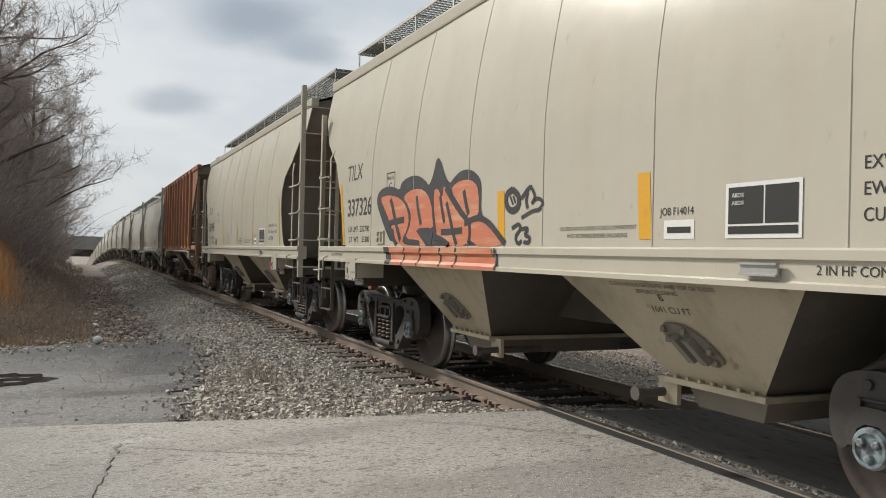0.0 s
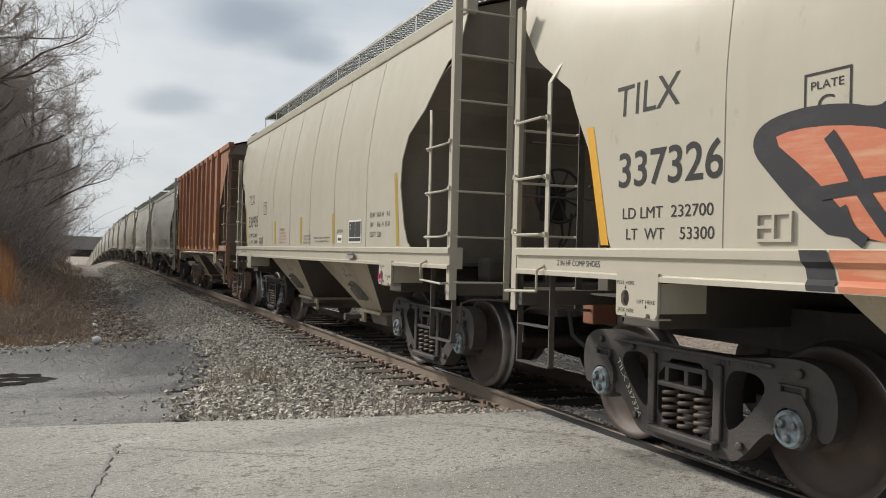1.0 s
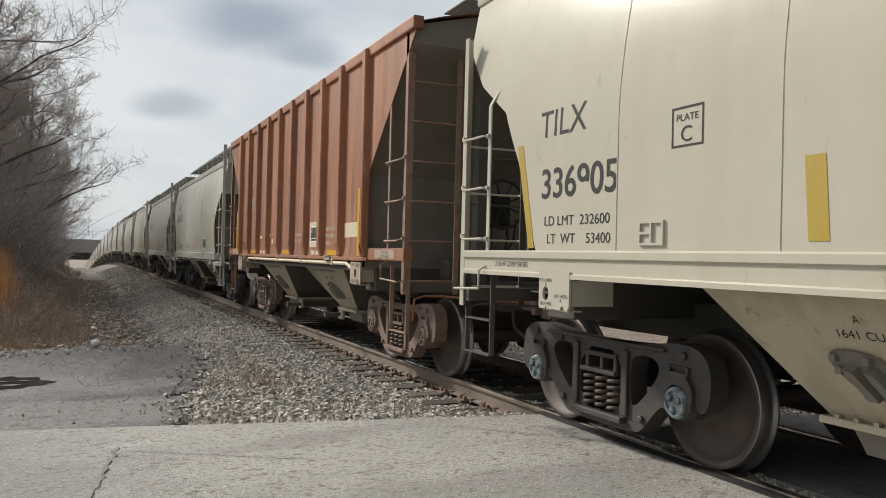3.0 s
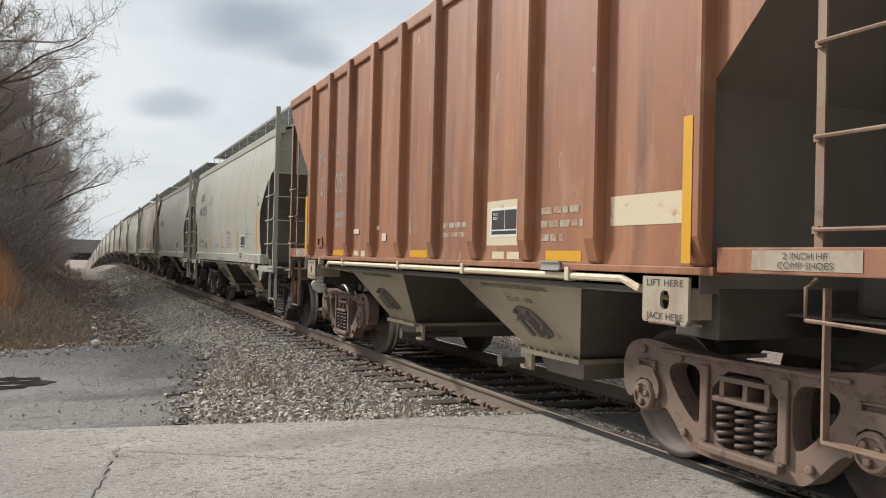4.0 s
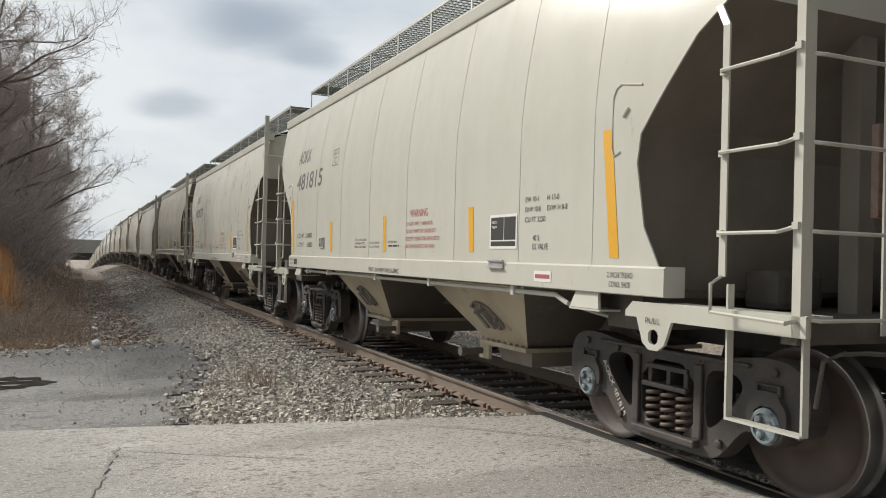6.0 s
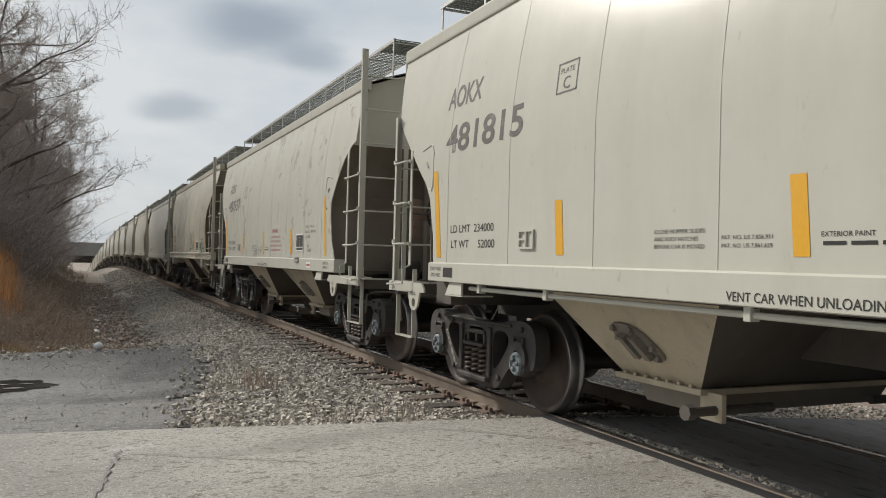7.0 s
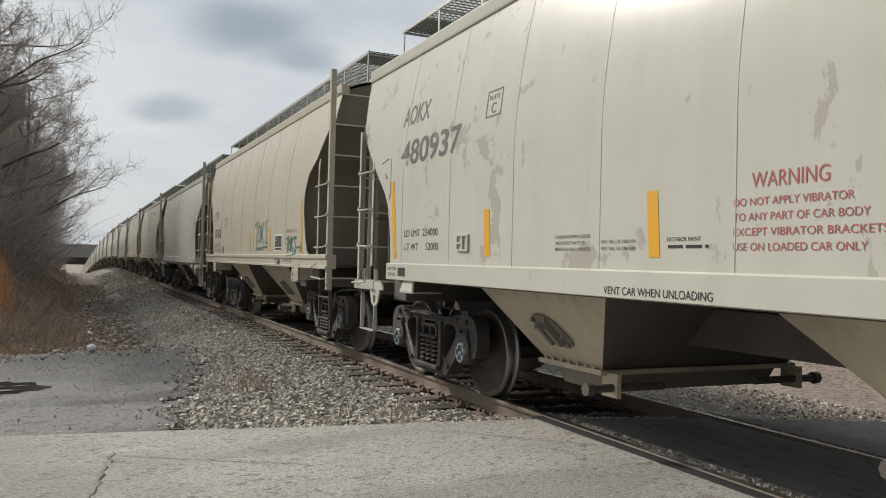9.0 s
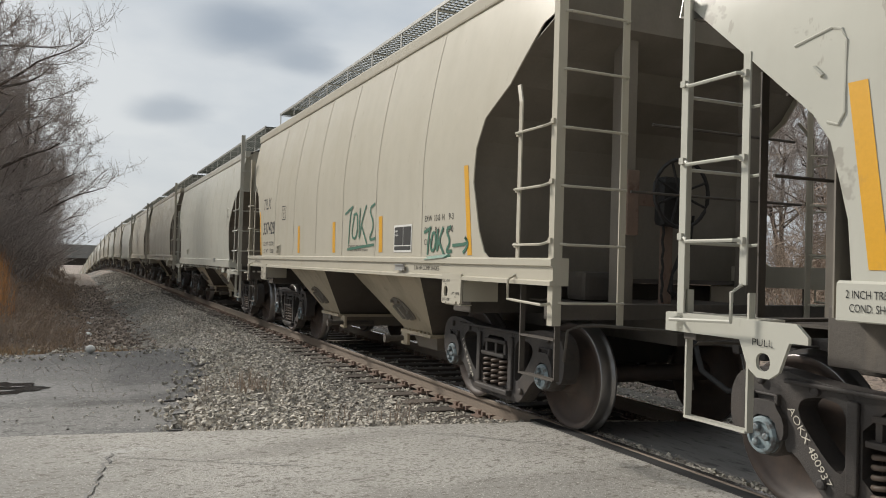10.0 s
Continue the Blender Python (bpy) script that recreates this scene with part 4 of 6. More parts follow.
def build_car(kind, cast=None, cap=None, paint=None):
    k = KINDS[kind]
    paint = paint or k["paint"]
    cast, cap = cast or CAST, cap or CAP_BLUE
    car = new("hopper_car")
    eave, topz, low = k["eave"], k["top"], k["low"]
    f_top, r_top = lerp(eave, *k["front"]), lerp(eave, *k["rear"])
    xe = wide(kind, eave)
    for s in (-1, 1):
        bm = bmesh.new()
        side_sheet(bm, kind, s)
        sheet_part = part("side_wall", bm, paint, car, smooth=kind != "ribbed")
        # weld seams that follow the side
        lift = 0.0045 if kind == "round" else 0.003
        for y in k["seams"]:
            zs = [low + 0.005 + (eave - low - 0.01) * i / 12 for i in range(13)]
            bm = bmesh.new()
            rows = [[bm.verts.new((s * (wide(kind, z) + d), y + e, z)) for e, d in ((-0.007, 0.0005), (-0.003, lift), (0.003, lift), (0.007, 0.0005))] for z in zs if lerp(z, *k["front"]) + 0.03 < y < lerp(z, *k["rear"]) - 0.03]
            for a, b in zip(rows, rows[1:]):
                for i in range(3):
                    bm.faces.new((a[i], a[i + 1], b[i + 1], b[i]))
            part("weld_seam", bm, paint, sheet_part)
        # side sill
        a, b, z0, z1 = k["sill"]
        bm = bmesh.new()
        xo = s * 1.625
        if kind == "ribbed":
            box(bm, (min(xo, s * 1.45), -4.52, 1.315), (max(xo, s * 1.45), 3.96, 1.362), 0.008)
            for y0, y1 in ((a, -4.53), (3.97, b)):
                box(bm, (min(s * 1.61, s * 1.50), y0, 1.335), (max(s * 1.61, s * 1.50), y1, z1), 0.006)
        else:
            prof = [(1.61, z1 + 0.012), (1.627, z1), (1.629, z0 + 0.006), (1.62, z0), (1.47, z0), (1.47, z1 + 0.012)] if kind == "angled" else [(1.61, z1 + 0.012), (1.625, z1), (1.625, z1 - 0.045), (1.605, z1 - 0.055), (1.605, z0 + 0.04), (1.63, z0 + 0.03), (1.63, z0), (1.47, z0), (1.47, z1 + 0.012)]
            ends = [[bm.verts.new((s * x, y, z)) for x, z in prof] for y in (a, b)]
            for i in range(len(prof)):
                bm.faces.new((ends[0][i], ends[0][(i + 1) % len(prof)], ends[1][(i + 1) % len(prof)], ends[1][i]))
            for e in ends:
                bm.faces.new(e)
            bmesh.ops.recalc_face_normals(bm, faces=bm.faces)
        part("side_sill", bm, paint, car)
        # eave rail
        bm = bmesh.new()
        box(bm, (min(s * xe - s * 0.09, s * xe + s * 0.035), f_top - 0.02, eave - 0.055), (max(s * xe - s * 0.09, s * xe + s * 0.035), r_top + 0.02, eave + 0.085), 0.02)
        part("eave_rail", bm, paint, car)
        if kind == "ribbed":
            bm = bmesh.new()
            box(bm, (min(s * 1.598, s * 1.606), -4.46, 1.363), (max(s * 1.598, s * 1.606), 3.90, 1.452))
            part("lower_rail", bm, paint, sheet_part)
            for y in (3.78, 2.86, 1.98, 1.06, 0.16, -0.74, -1.64, -2.52, -3.42, -4.40):
                bm = bmesh.new()
                z0, z1 = 1.37, eave + 0.05
                q = [(y - 0.085, 0.0), (y - 0.066, 0.078), (y + 0.066, 0.078), (y + 0.085, 0.0)]
                rr = [[bm.verts.new((s * (1.60 + d * (0.45 if z == z0 else 1)), yy, z)) for yy, d in q] for z in (z0, z0 + 0.16, z1)]
                for aa, bb in zip(rr, rr[1:]):
                    for i in range(3):
                        bm.faces.new((aa[i], aa[i + 1], bb[i + 1], bb[i]))
                bm.faces.new(rr[-1])
                bm.faces.new(rr[0])
                bmesh.ops.recalc_face_normals(bm, faces=bm.faces)
                rib = part("rib", bm, paint, sheet_part, "pressed steel side rib")
                rib.modifiers.new("soft", "BEVEL").width = 0.012
        # jacking pads
        for y in ((-4.17, 3.84) if kind == "round" else (-4.14, 3.70) if kind == "ribbed" else ()):
            bm = bmesh.new()
            plate(bm, [[(y - 0.2, 1.30), (y + 0.2, 1.30), (y + 0.2, 1.05), (y + 0.19, 1.03), (y - 0.09, 1.03), (y - 0.10, 1.055), (y - 0.13, 1.055), (y - 0.14, 1.03), (y - 0.18, 1.03), (y - 0.2, 1.06)], rounded([(y + 0.07, 1.19), (y + 0.15, 1.19), (y + 0.15, 1.09), (y + 0.07, 1.09)] if kind == "round" else [(y - 0.04, 1.22), (y + 0.04, 1.22), (y + 0.04, 1.11), (y - 0.04, 1.11)], 2)],
                  lambda u, v: Vector((s * 1.632, u, v)), (-s * 0.02, 0, 0))
            box(bm, (min(s * 1.61, s * 1.50), y - 0.17, 1.018), (max(s * 1.61, s * 1.50), y + 0.17, 1.029))
            box(bm, (min(s * 1.60, s * 1.25), y - 0.19, 1.06), (max(s * 1.60, s * 1.25), y - 0.175, 1.24))
            pad = part("jacking_pad", bm, paint if kind == "round" else DUSTY_CREAM, car)
        if kind == "angled":
            for end in (-1, 1):
                yo, yi = (-5.96, -4.58) if end < 0 else (5.50, 4.50)
                yb = -4.85 if end < 0 else 4.77
                pts = [(yo, 1.145), (yo, 1.04), (yb + end * 0.16, 1.04), (yb + end * 0.10, 0.90), (yb + end * 0.04, 0.86), (yb - end * 0.04, 0.86), (yb - end * 0.10, 0.90), (yb - end * 0.16, 1.05), (yi, 1.05), (yi, 1.085), (yi + end * 0.07, 1.145)]
                bm = bmesh.new()
                plate(bm, [pts, rounded([(yb - 0.045, 0.985), (yb + 0.045, 0.985), (yb + 0.045, 0.895), (yb - 0.045, 0.895)], 2)], lambda u, v: Vector((s * 1.60, u, v)), (-s * 0.02, 0, 0))
                box(bm, (min(s * 1.59, s * 1.42), min(yo, yi + end * 0.3), 1.13), (max(s * 1.59, s * 1.42), max(yo, yi + end * 0.3), 1.148))
                part("end_platform_beam", bm, paint, car, "platform beam with a round pull eye")
                bm = bmesh.new()
                ys = -4.15 if end < 0 else 3.75
                plate(bm, [[(ys - 0.13, 1.18), (ys + 0.13, 1.18), (ys + 0.17, 1.07), (ys - 0.17, 1.07)]], lambda u, v: Vector((s * (1.60 + (1.18 - v) * 0.2), u, v)), (-s * 0.02, 0, 0))
                box(bm, (min(s * 1.62, s * 1.3), ys - 0.18, 1.055), (max(s * 1.62, s * 1.3), ys + 0.18, 1.068))
                part("jacking_pad", bm, paint, car)
                # gusset on the corner of the side
                bm = bmesh.new()
                yy = lerp(2.45, *(k["front"] if end < 0 else k["rear"]))
                path = [(yy - end * 0.24, 2.49), (yy - end * 0.45, 2.53), (yy - end * 0.50, 2.51), (yy - end * 0.53, 2.45), (yy - end * 0.53, 2.12), (yy - end * 0.50, 2.07), (yy - end * 0.44, 2.09)]
                rod(bm, [(s * (wide(kind, z) + 0.001), y, z) for y, z in path], 0.008, 6)
                rod(bm, [(s * (wide(kind, 2.36) + 0.004), yy - end * 0.36, 2.36), (s * (wide(kind, 2.3) + 0.004), yy - end * 0.41, 2.31)], 0.012, 6)
                part("corner_plate", bm, paint, sheet_part, "welded outline of a corner patch plate")
        bm = bmesh.new()
        zp = 1.135 if kind == "angled" else 1.275
        xp = s * (1.56 if kind == "angled" else 1.60)
        if kind != "round":
            rod(bm, [(xp, 3.52, zp), (xp, -3.7, zp), (xp, -3.85, zp - 0.05), (s * 1.2, -3.9, zp - 0.15)] if kind == "angled" else [(s * 1.2, 3.05, zp - 0.12), (xp, 3.0, zp - 0.04), (xp, 2.9, zp), (xp, -3.7, zp), (xp, -3.85, zp - 0.05), (s * 1.2, -3.9, zp - 0.15)], 0.019 if kind == "angled" else 0.026, 8)
            for y in (3.3, 2.2, 0.2, -1.4, -3.1):
                box(bm, (xp - 0.034, y - 0.025, zp - 0.034), (xp + 0.034, y + 0.025, zp + 0.06), 0.006)
            part("air_pipe", bm, paint if kind == "angled" else CREAM, car, "long air pipe under the sill")
        bm = bmesh.new()
        box(bm, (min(xo, xo + s * 0.015), -3.02, 1.315), (max(xo, xo + s * 0.015), -2.77, 1.372), 0.006)
        box(bm, (min(xo, xo + s * 0.028), -3.02, 1.364), (max(xo, xo + s * 0.028), -2.77, 1.376))
        box(bm, (min(xo, xo + s * 0.028), -3.02, 1.308), (max(xo, xo + s * 0.028), -2.77, 1.318))
        part("card_holder", bm, GALV, car, "small metal card holder")
        yq = 2.80 if kind == "round" else 2.46 if kind == "angled" else 3.34
        bm = bmesh.new()
        w, h, zc = 0.115, 0.075, 1.56
        xa, xb2 = sorted((s * 1.60, s * 1.63))
        panes = [[(-w + 0.02, -h + 0.03), (w - 0.02, -h + 0.03), (w - 0.02, h - 0.03), (-w + 0.02, h - 0.03)]] if kind == "ribbed" else [[(-w + 0.016, -h + 0.016), (-0.008, -h + 0.016), (-0.008, h - 0.016), (-w + 0.016, h - 0.016)], [(0.008, 0.008), (w - 0.016, 0.008), (w - 0.016, h - 0.016), (0.008, h - 0.016)],
                   [(0.008, -h + 0.016), (w - 0.016, -h + 0.016), (w - 0.016, -0.008), (0.008, -0.008)]]
        plate(bm, [[(-w, -h), (w, -h), (w, h), (-w, h)]] + panes, lambda u, v: Vector((s * 1.618, yq + u, zc + v)), (-s * 0.016, 0, 0))
        part("placard_holder", bm, paint, car)
        for end in (-1, 1):
            ladder(car, kind, end, s, LADDER_RUST if kind == "ribbed" else paint)
    # roof with a low crown and hatches along the middle
    bm = bmesh.new()
    n = 10
    rr = [[bm.verts.new((-xe + 2 * xe * i / n, y, eave + 0.02 + (topz - eave) * (1 - abs(2 * i / n - 1) ** 2.2))) for i in range(n + 1)] for y in (f_top, r_top)]
    for i in range(n):
        bm.faces.new((rr[0][i], rr[0][i + 1], rr[1][i + 1], rr[1][i]))
    part("roof", bm, paint, car, smooth=True)
    # ends: upper bulkhead, slope sheet, lower wall
    for end in (-1, 1):
        tab = k["front"] if end < 0 else k["rear"]
        ye = lerp(eave, *tab)
        zb = {"round": 3.30, "angled": 2.88, "ribbed": 3.64}[kind]
        zi = {"round": 2.06, "angled": 2.12, "ribbed": 2.36}[kind]
        yi = lerp(zi, *tab) - end * 0.10
        yu = ye - end * 0.06
        bm = bmesh.new()
        ring = [(-wide(kind, zb) + 0.012, zb), (wide(kind, zb) - 0.012, zb), (xe - 0.012, eave), (xe * 0.5, eave + (topz - eave) * 0.80), (0, topz + 0.01), (-xe * 0.5, eave + (topz - eave) * 0.80), (-xe + 0.012, eave)]
        plate(bm, [ring], lambda u, v: Vector((u, yu, v)), (0, -end * 0.01, 0))
        part("end_bulkhead", bm, paint if kind == "angled" else END_DIRT_SHADE, car)
        bm = bmesh.new()
        zs = [zb + (zi - zb) * i / 6 for i in range(7)]
        rr = [[bm.verts.new((x * (wide(kind, z) - 0.014), yu if i == 0 else lerp(z, *tab) - end * (0.06 + 0.04 * i / 6), z)) for x in (-1, 1)] for i, z in enumerate(zs)]
        rr.append([bm.verts.new((x * 1.586, yi, low - 0.15)) for x in (-1, 1)])
        for a, b in zip(rr, rr[1:]):
            bm.faces.new((a[0], a[1], b[1], b[0]) if end > 0 else (a[1], a[0], b[0], b[1]))
        # the sloping underside is given a darker colour that holds its shade
        ss = part("slope_sheet", bm, END_DIRT_SHADE, car)
        ss.modifiers.new("thick", "SOLIDIFY").thickness = 0.01
        # end posts from the platform up to the bulkhead
        for x in (-0.68, 0.68) if kind != "angled" else (-0.32, 0.32):
            bm = bmesh.new()
            box(bm, (x - 0.07, ye - end * 0.22 - 0.07, 1.0), (x + 0.07, ye - end * 0.22 + 0.07, topz - 0.25), 0.008)
            part("end_post", bm, END_DIRT_SHADE if kind != "ribbed" else GRIME_SHADE, car)
        yp = k["post"][0 if end < 0 else 1]
        bm = bmesh.new()
        a, b = sorted((yp - end * 0.02, yi))
        box(bm, (-1.58, yp - 0.05 - end * 0.06, 1.0), (1.58, yp + 0.05 - end * 0.06, 1.12), 0.008)
        box(bm, (-0.95, a, 1.085), (0.95, b, 1.10))
        part("end_sill", bm, GRIME_SHADE, car)
        bm = bmesh.new()
        rod(bm, [(-0.9, yp, 1.98), (0.9, yp, 1.98)], 0.011, 6)
        rod(bm, [(-0.75, yp + end * 0.05, 2.5), (0.75, yp + end * 0.05, 2.5)], 0.011, 6)
        part("end_handrail", bm, GRIME_SHADE, car)
        # coupler
        half = k["post"][0] if end < 0 else k["post"][1]
        bm = bmesh.new()
        y0, y1 = half - end * 0.3, half + end * 0.42
        box(bm, (-0.075, min(y0, y1), 0.80), (0.075, max(y0, y1), 0.95), 0.02)
        box(bm, (-0.14, min(y1, y1 + end * 0.2), 0.74), (0.10, max(y1, y1 + end * 0.2), 1.02), 0.04)
        box(bm, (-0.24, min(y1 - end * 0.03, y1 + end * 0.05), 0.78), (-0.12, max(y1 - end * 0.03, y1 + end * 0.05), 0.98), 0.02)
        part("coupler", bm, cast, car, "cast steel knuckle coupler")
        bm = bmesh.new()
        rod(bm, [(-0.25, half, 0.85), (-0.3, half + end * 0.15, 0.62), (-0.27, half + end * 0.4, 0.5), (-0.2, half + end * 0.6, 0.55)], 0.022, 8)
        part("air_hose", bm, RUBBER, car, smooth=True)
        bm = bmesh.new()
        rod(bm, [(-1.48, half + end * 0.02, 0.70), (-1.48, half + end * 0.06, 0.93), (-1.38, half + end * 0.08, 0.965), (-1.2, half + end * 0.08, 0.965), (-0.2, half + end * 0.25, 0.90)], 0.012, 6)
        part("uncoupling_lever", bm, paint if kind == "ribbed" else GRIME_SHADE, car)
    # under the body
    bm = bmesh.new()
    box(bm, (-0.33, k["post"][0] + 0.1, 0.78), (0.33, k["post"][1] - 0.1, 1.08), 0.01)
    for yc in k["centres"]:
        box(bm, (-1.45, yc - 0.18, 0.95), (1.45, yc + 0.18, 1.24), 0.01)
    part("centre_sill", bm, GRIME_SHADE, car)
    bm = bmesh.new()
    box(bm, (-1.57, lerp(low, *k["front"]) + 0.2, low - 0.17), (1.57, lerp(low, *k["rear"]) - 0.2, low - 0.13))
    part("underfloor", bm, GRIME_SHADE, car)
    big = 0.0 if kind != "angled" else 0.03
    hopper(car, kind, 2.55 + big, 0.50, 2.02, 1.20, -1)
    hopper(car, kind, -0.77, -3.05, -1.52, -2.33, 1)
    # brake gear on the rear end
    yb = k["post"][0] + 0.28
    bm = bmesh.new()
    rod(bm, [(-0.38 + 0.27 * math.cos(a * math.tau / 24), yb - 0.25, 2.0 + 0.27 * math.sin(a * math.tau / 24)) for a in range(25)], 0.017, 6, False)
    bw = part("brake_wheel", bm, BRAKE_IRON, car, "round black spoked hand brake wheel")
    for a in range(8):
        bm = bmesh.new()
        rod(bm, [(-0.38, yb - 0.22, 2.0), (-0.38 + 0.27 * math.cos((a + 0.5) * math.tau / 8), yb - 0.25, 2.0 + 0.27 * math.sin((a + 0.5) * math.tau / 8))], 0.011, 5)
        part("spoke", bm, BRAKE_IRON, bw)
    bm = bmesh.new()
    box(bm, (-0.51, yb - 0.2, 1.74), (-0.25, yb - 0.06, 2.14), 0.05)
    part("brake_housing", bm, BRAKE_IRON, bw)
    bm = bmesh.new()
    box(bm, (-0.78, yb - 0.08, 1.66), (-0.66, yb - 0.03, 2.18), 0.01)
    box(bm, (-0.66, yb - 0.06, 1.9), (-0.20, yb - 0.04, 2.02), 0.004)
    box(bm, (-0.42, yb - 0.1, 1.08), (-0.33, yb - 0.04, 1.8), 0.01)
    part("brake_bracket", bm, CAST_RUST, bw, "rusty brake bracket")
    bm = bmesh.new()
    for a in range(9):
        rod(bm, [(-0.47 + 0.014 * (a % 2), yb - 0.14, 1.76 - 0.07 * a), (-0.456 - 0.014 * (a % 2), yb - 0.14, 1.69 - 0.07 * a)], 0.012, 5)
    part("brake_chain", bm, BRAKE_IRON, bw)
    for u in (0.0, 0.07):
        bm = bmesh.new()
        rod(bm, [(-0.28 + 2 * u, yb - 0.12, 1.84), (-0.24 + u, yb - 0.12, 1.6), (-0.33, yb - 0.1, 1.36), (-0.37 + 0.5 * u, yb - 0.1, 1.22), (-0.30 + u, yb - 0.08, 1.17)], 0.013, 6)
        part("brake_hose", bm, RUBBER, bw)
    bm = bmesh.new()
    lathe(bm, [(0.02, -0.36), (0.18, -0.33), (0.20, -0.25), (0.20, 0.45), (0.17, 0.5), (0.02, 0.52)], 20, pose(0.35, 4.75, 1.32, 0, 0, 90) if kind != "angled" else pose(0.4, -4.95, 1.32))
    part("air_tank", bm, GRIME_SHADE, car, smooth=True)
    bm = bmesh.new()
    box(bm, (-0.9, 4.5, 1.12), (-0.45, 4.75, 1.42), 0.03)
    part("brake_valve", bm, GRIME_SHADE, car)
    bm = bmesh.new()
    box(bm, (-0.75, -5.0, 1.10), (-0.35, -4.7, 1.36), 0.05)
    part("brake_cylinder", bm, GRIME_SHADE, car)
    # running boards on the roof
    for s in (-1, 1):
        bm = bmesh.new()
        x0, x1 = (0.42, 1.0) if kind != "ribbed" else (0.1, 0.62)
        zt = topz + {"round": 0.33, "angled": 0.36, "ribbed": 0.12}[kind]
        a, b = f_top - 0.02, r_top + 0.02
        for i in range(9):
            x = s * (x0 + (x1 - x0) * i / 8)
            box(bm, (x - 0.004, a, zt - 0.025), (x + 0.004, b, zt))
        n = int((b - a) / 0.09)
        for i in range(n + 1):
            y = a + (b - a) * i / n
            box(bm, (min(s * x0, s * x1), y - 0.005, zt - 0.018), (max(s * x0, s * x1), y + 0.005, zt - 0.006))
        rb = part("running_board", bm, GRATE, car, "grey steel grating walkway")
        bm = bmesh.new()
        for x in (x0, x1):
            box(bm, (s * x - 0.012, a, zt - 0.035), (s * x + 0.012, b, zt + 0.004))
        part("edge_bar", bm, GALV, rb)
        n = 10
        for i in range(n + 1):
            y = a + 0.04 + (b - a - 0.08) * i / n
            bm = bmesh.new()
            zr = eave + (topz - eave) * (1 - (x1 / xe) ** 2.2)
            box(bm, (s * x1 - 0.006, y - 0.02, zr), (s * x1 + 0.006, y + 0.02, zt - 0.03))
            box(bm, (min(s * x0, s * x1), y - 0.02, zt - 0.045), (max(s * x0, s * x1), y + 0.02, zt - 0.036))
            part("bracket", bm, GALV, rb)
    for end in (-1, 1):
        y = (f_top if end < 0 else r_top) - end * 0.35
        zt = topz + {"round": 0.33, "angled": 0.36, "ribbed": 0.12}[kind]
        bm = bmesh.new()
        for i in range(9):
            box(bm, (-1.0, y - 0.3 + 0.07 * i - 0.004, zt - 0.03), (1.0, y - 0.3 + 0.07 * i + 0.004, zt - 0.005))
        for i in range(23):
            box(bm, (-1.0 + 2.0 * i / 22 - 0.005, y - 0.3, zt - 0.022), (-1.0 + 2.0 * i / 22 + 0.005, y + 0.27, zt - 0.010))
        part("cross_walk", bm, GRATE, car, "grey steel grating walkway")
    for yc in k["centres"]:
        build_truck(car, yc, cast, cap)
    return car


# ---- the consist: middle of each car along the track when the clip starts ----
def tag_car(car, label):
    return tagged(car, label, "freight car", "hopper cars of the train")


round_car = tag_car(build_car("round"), "tan two-bay covered hopper car on the rails")
angled_car = tag_car(build_car("angled"), "pale grey two-bay covered hopper car on the rails")
rust_car = tag_car(build_car("ribbed", CAST_RUST, CAST_RUST), "faded orange-brown ribbed hopper car with rusty bogies")
HOME = Matrix()
second_round = copy_thing(round_car, HOME)
third_round = copy_thing(round_car, HOME)
second_angled = copy_thing(angled_car, HOME)
TRAIN = [(round_car, 5.92), (second_round, 18.39), (rust_car, 30.94), (angled_car, 43.33), (second_angled, 55.90), (third_round, 68.45)]
tail = []
# unseen car coupled ahead, added for its shadow and reflection
unseen_lead = copy_thing(round_car, HOME)
TRAIN.append((unseen_lead, -6.6))
q = 68.45
for i in range(19):
    base = (angled_car, round_car, round_car, angled_car, round_car)[i % 5]
    q += 12.50
    c = copy_thing(base, HOME)
    tail.append(c)
    TRAIN.append((c, q))


# ---- painted marks: thin skins that follow the car's side ----
def skin(kind, z, y):
    """How far out the painted face lies at a height."""
    low = KINDS[kind]["low"]
    if kind != "ribbed" and z < low + 0.018:
        return 1.631 if kind == "angled" else 1.6075 if 1.292 < z < 1.385 else 1.632
    return wide(kind, z) + bow(kind, y) + 0.0025


def lettering(car, kind, words, y, z, high, wide_to, ink, name="lettering", place=None, bold=0.0):
    """Words in the built-in font, their left end at y, standing on z, squeezed to a given width."""
    cu = bpy.data.curves.new("words", "FONT")
    cu.body, cu.size, cu.offset = words, high / 0.70, bold * high
    tmp = bpy.data.objects.new("words", cu)
    me = bpy.data.meshes.new_from_object(tmp)
    bpy.data.objects.remove(tmp)
    bpy.data.curves.remove(cu)
    n = len(me.vertices)
    if not n:
        return None
    co = np.empty(n * 3)
    me.vertices.foreach_get("co", co)
    co = co.reshape(-1, 3)
    u = co[:, 0] - co[:, 0].min()
    u *= wide_to / max(1e-6, u.max())
    v = co[:, 1]
    for i, vert in enumerate(me.vertices):
        vert.co = place(u[i], v[i]) if place else Vector((-skin(kind, z + v[i], y - u[i]), y - u[i], z + v[i]))
    me.materials.clear()
    me.materials.append(ink)
    me.name = name
    ob = new(name, me)
    ob.parent = car
    return ob


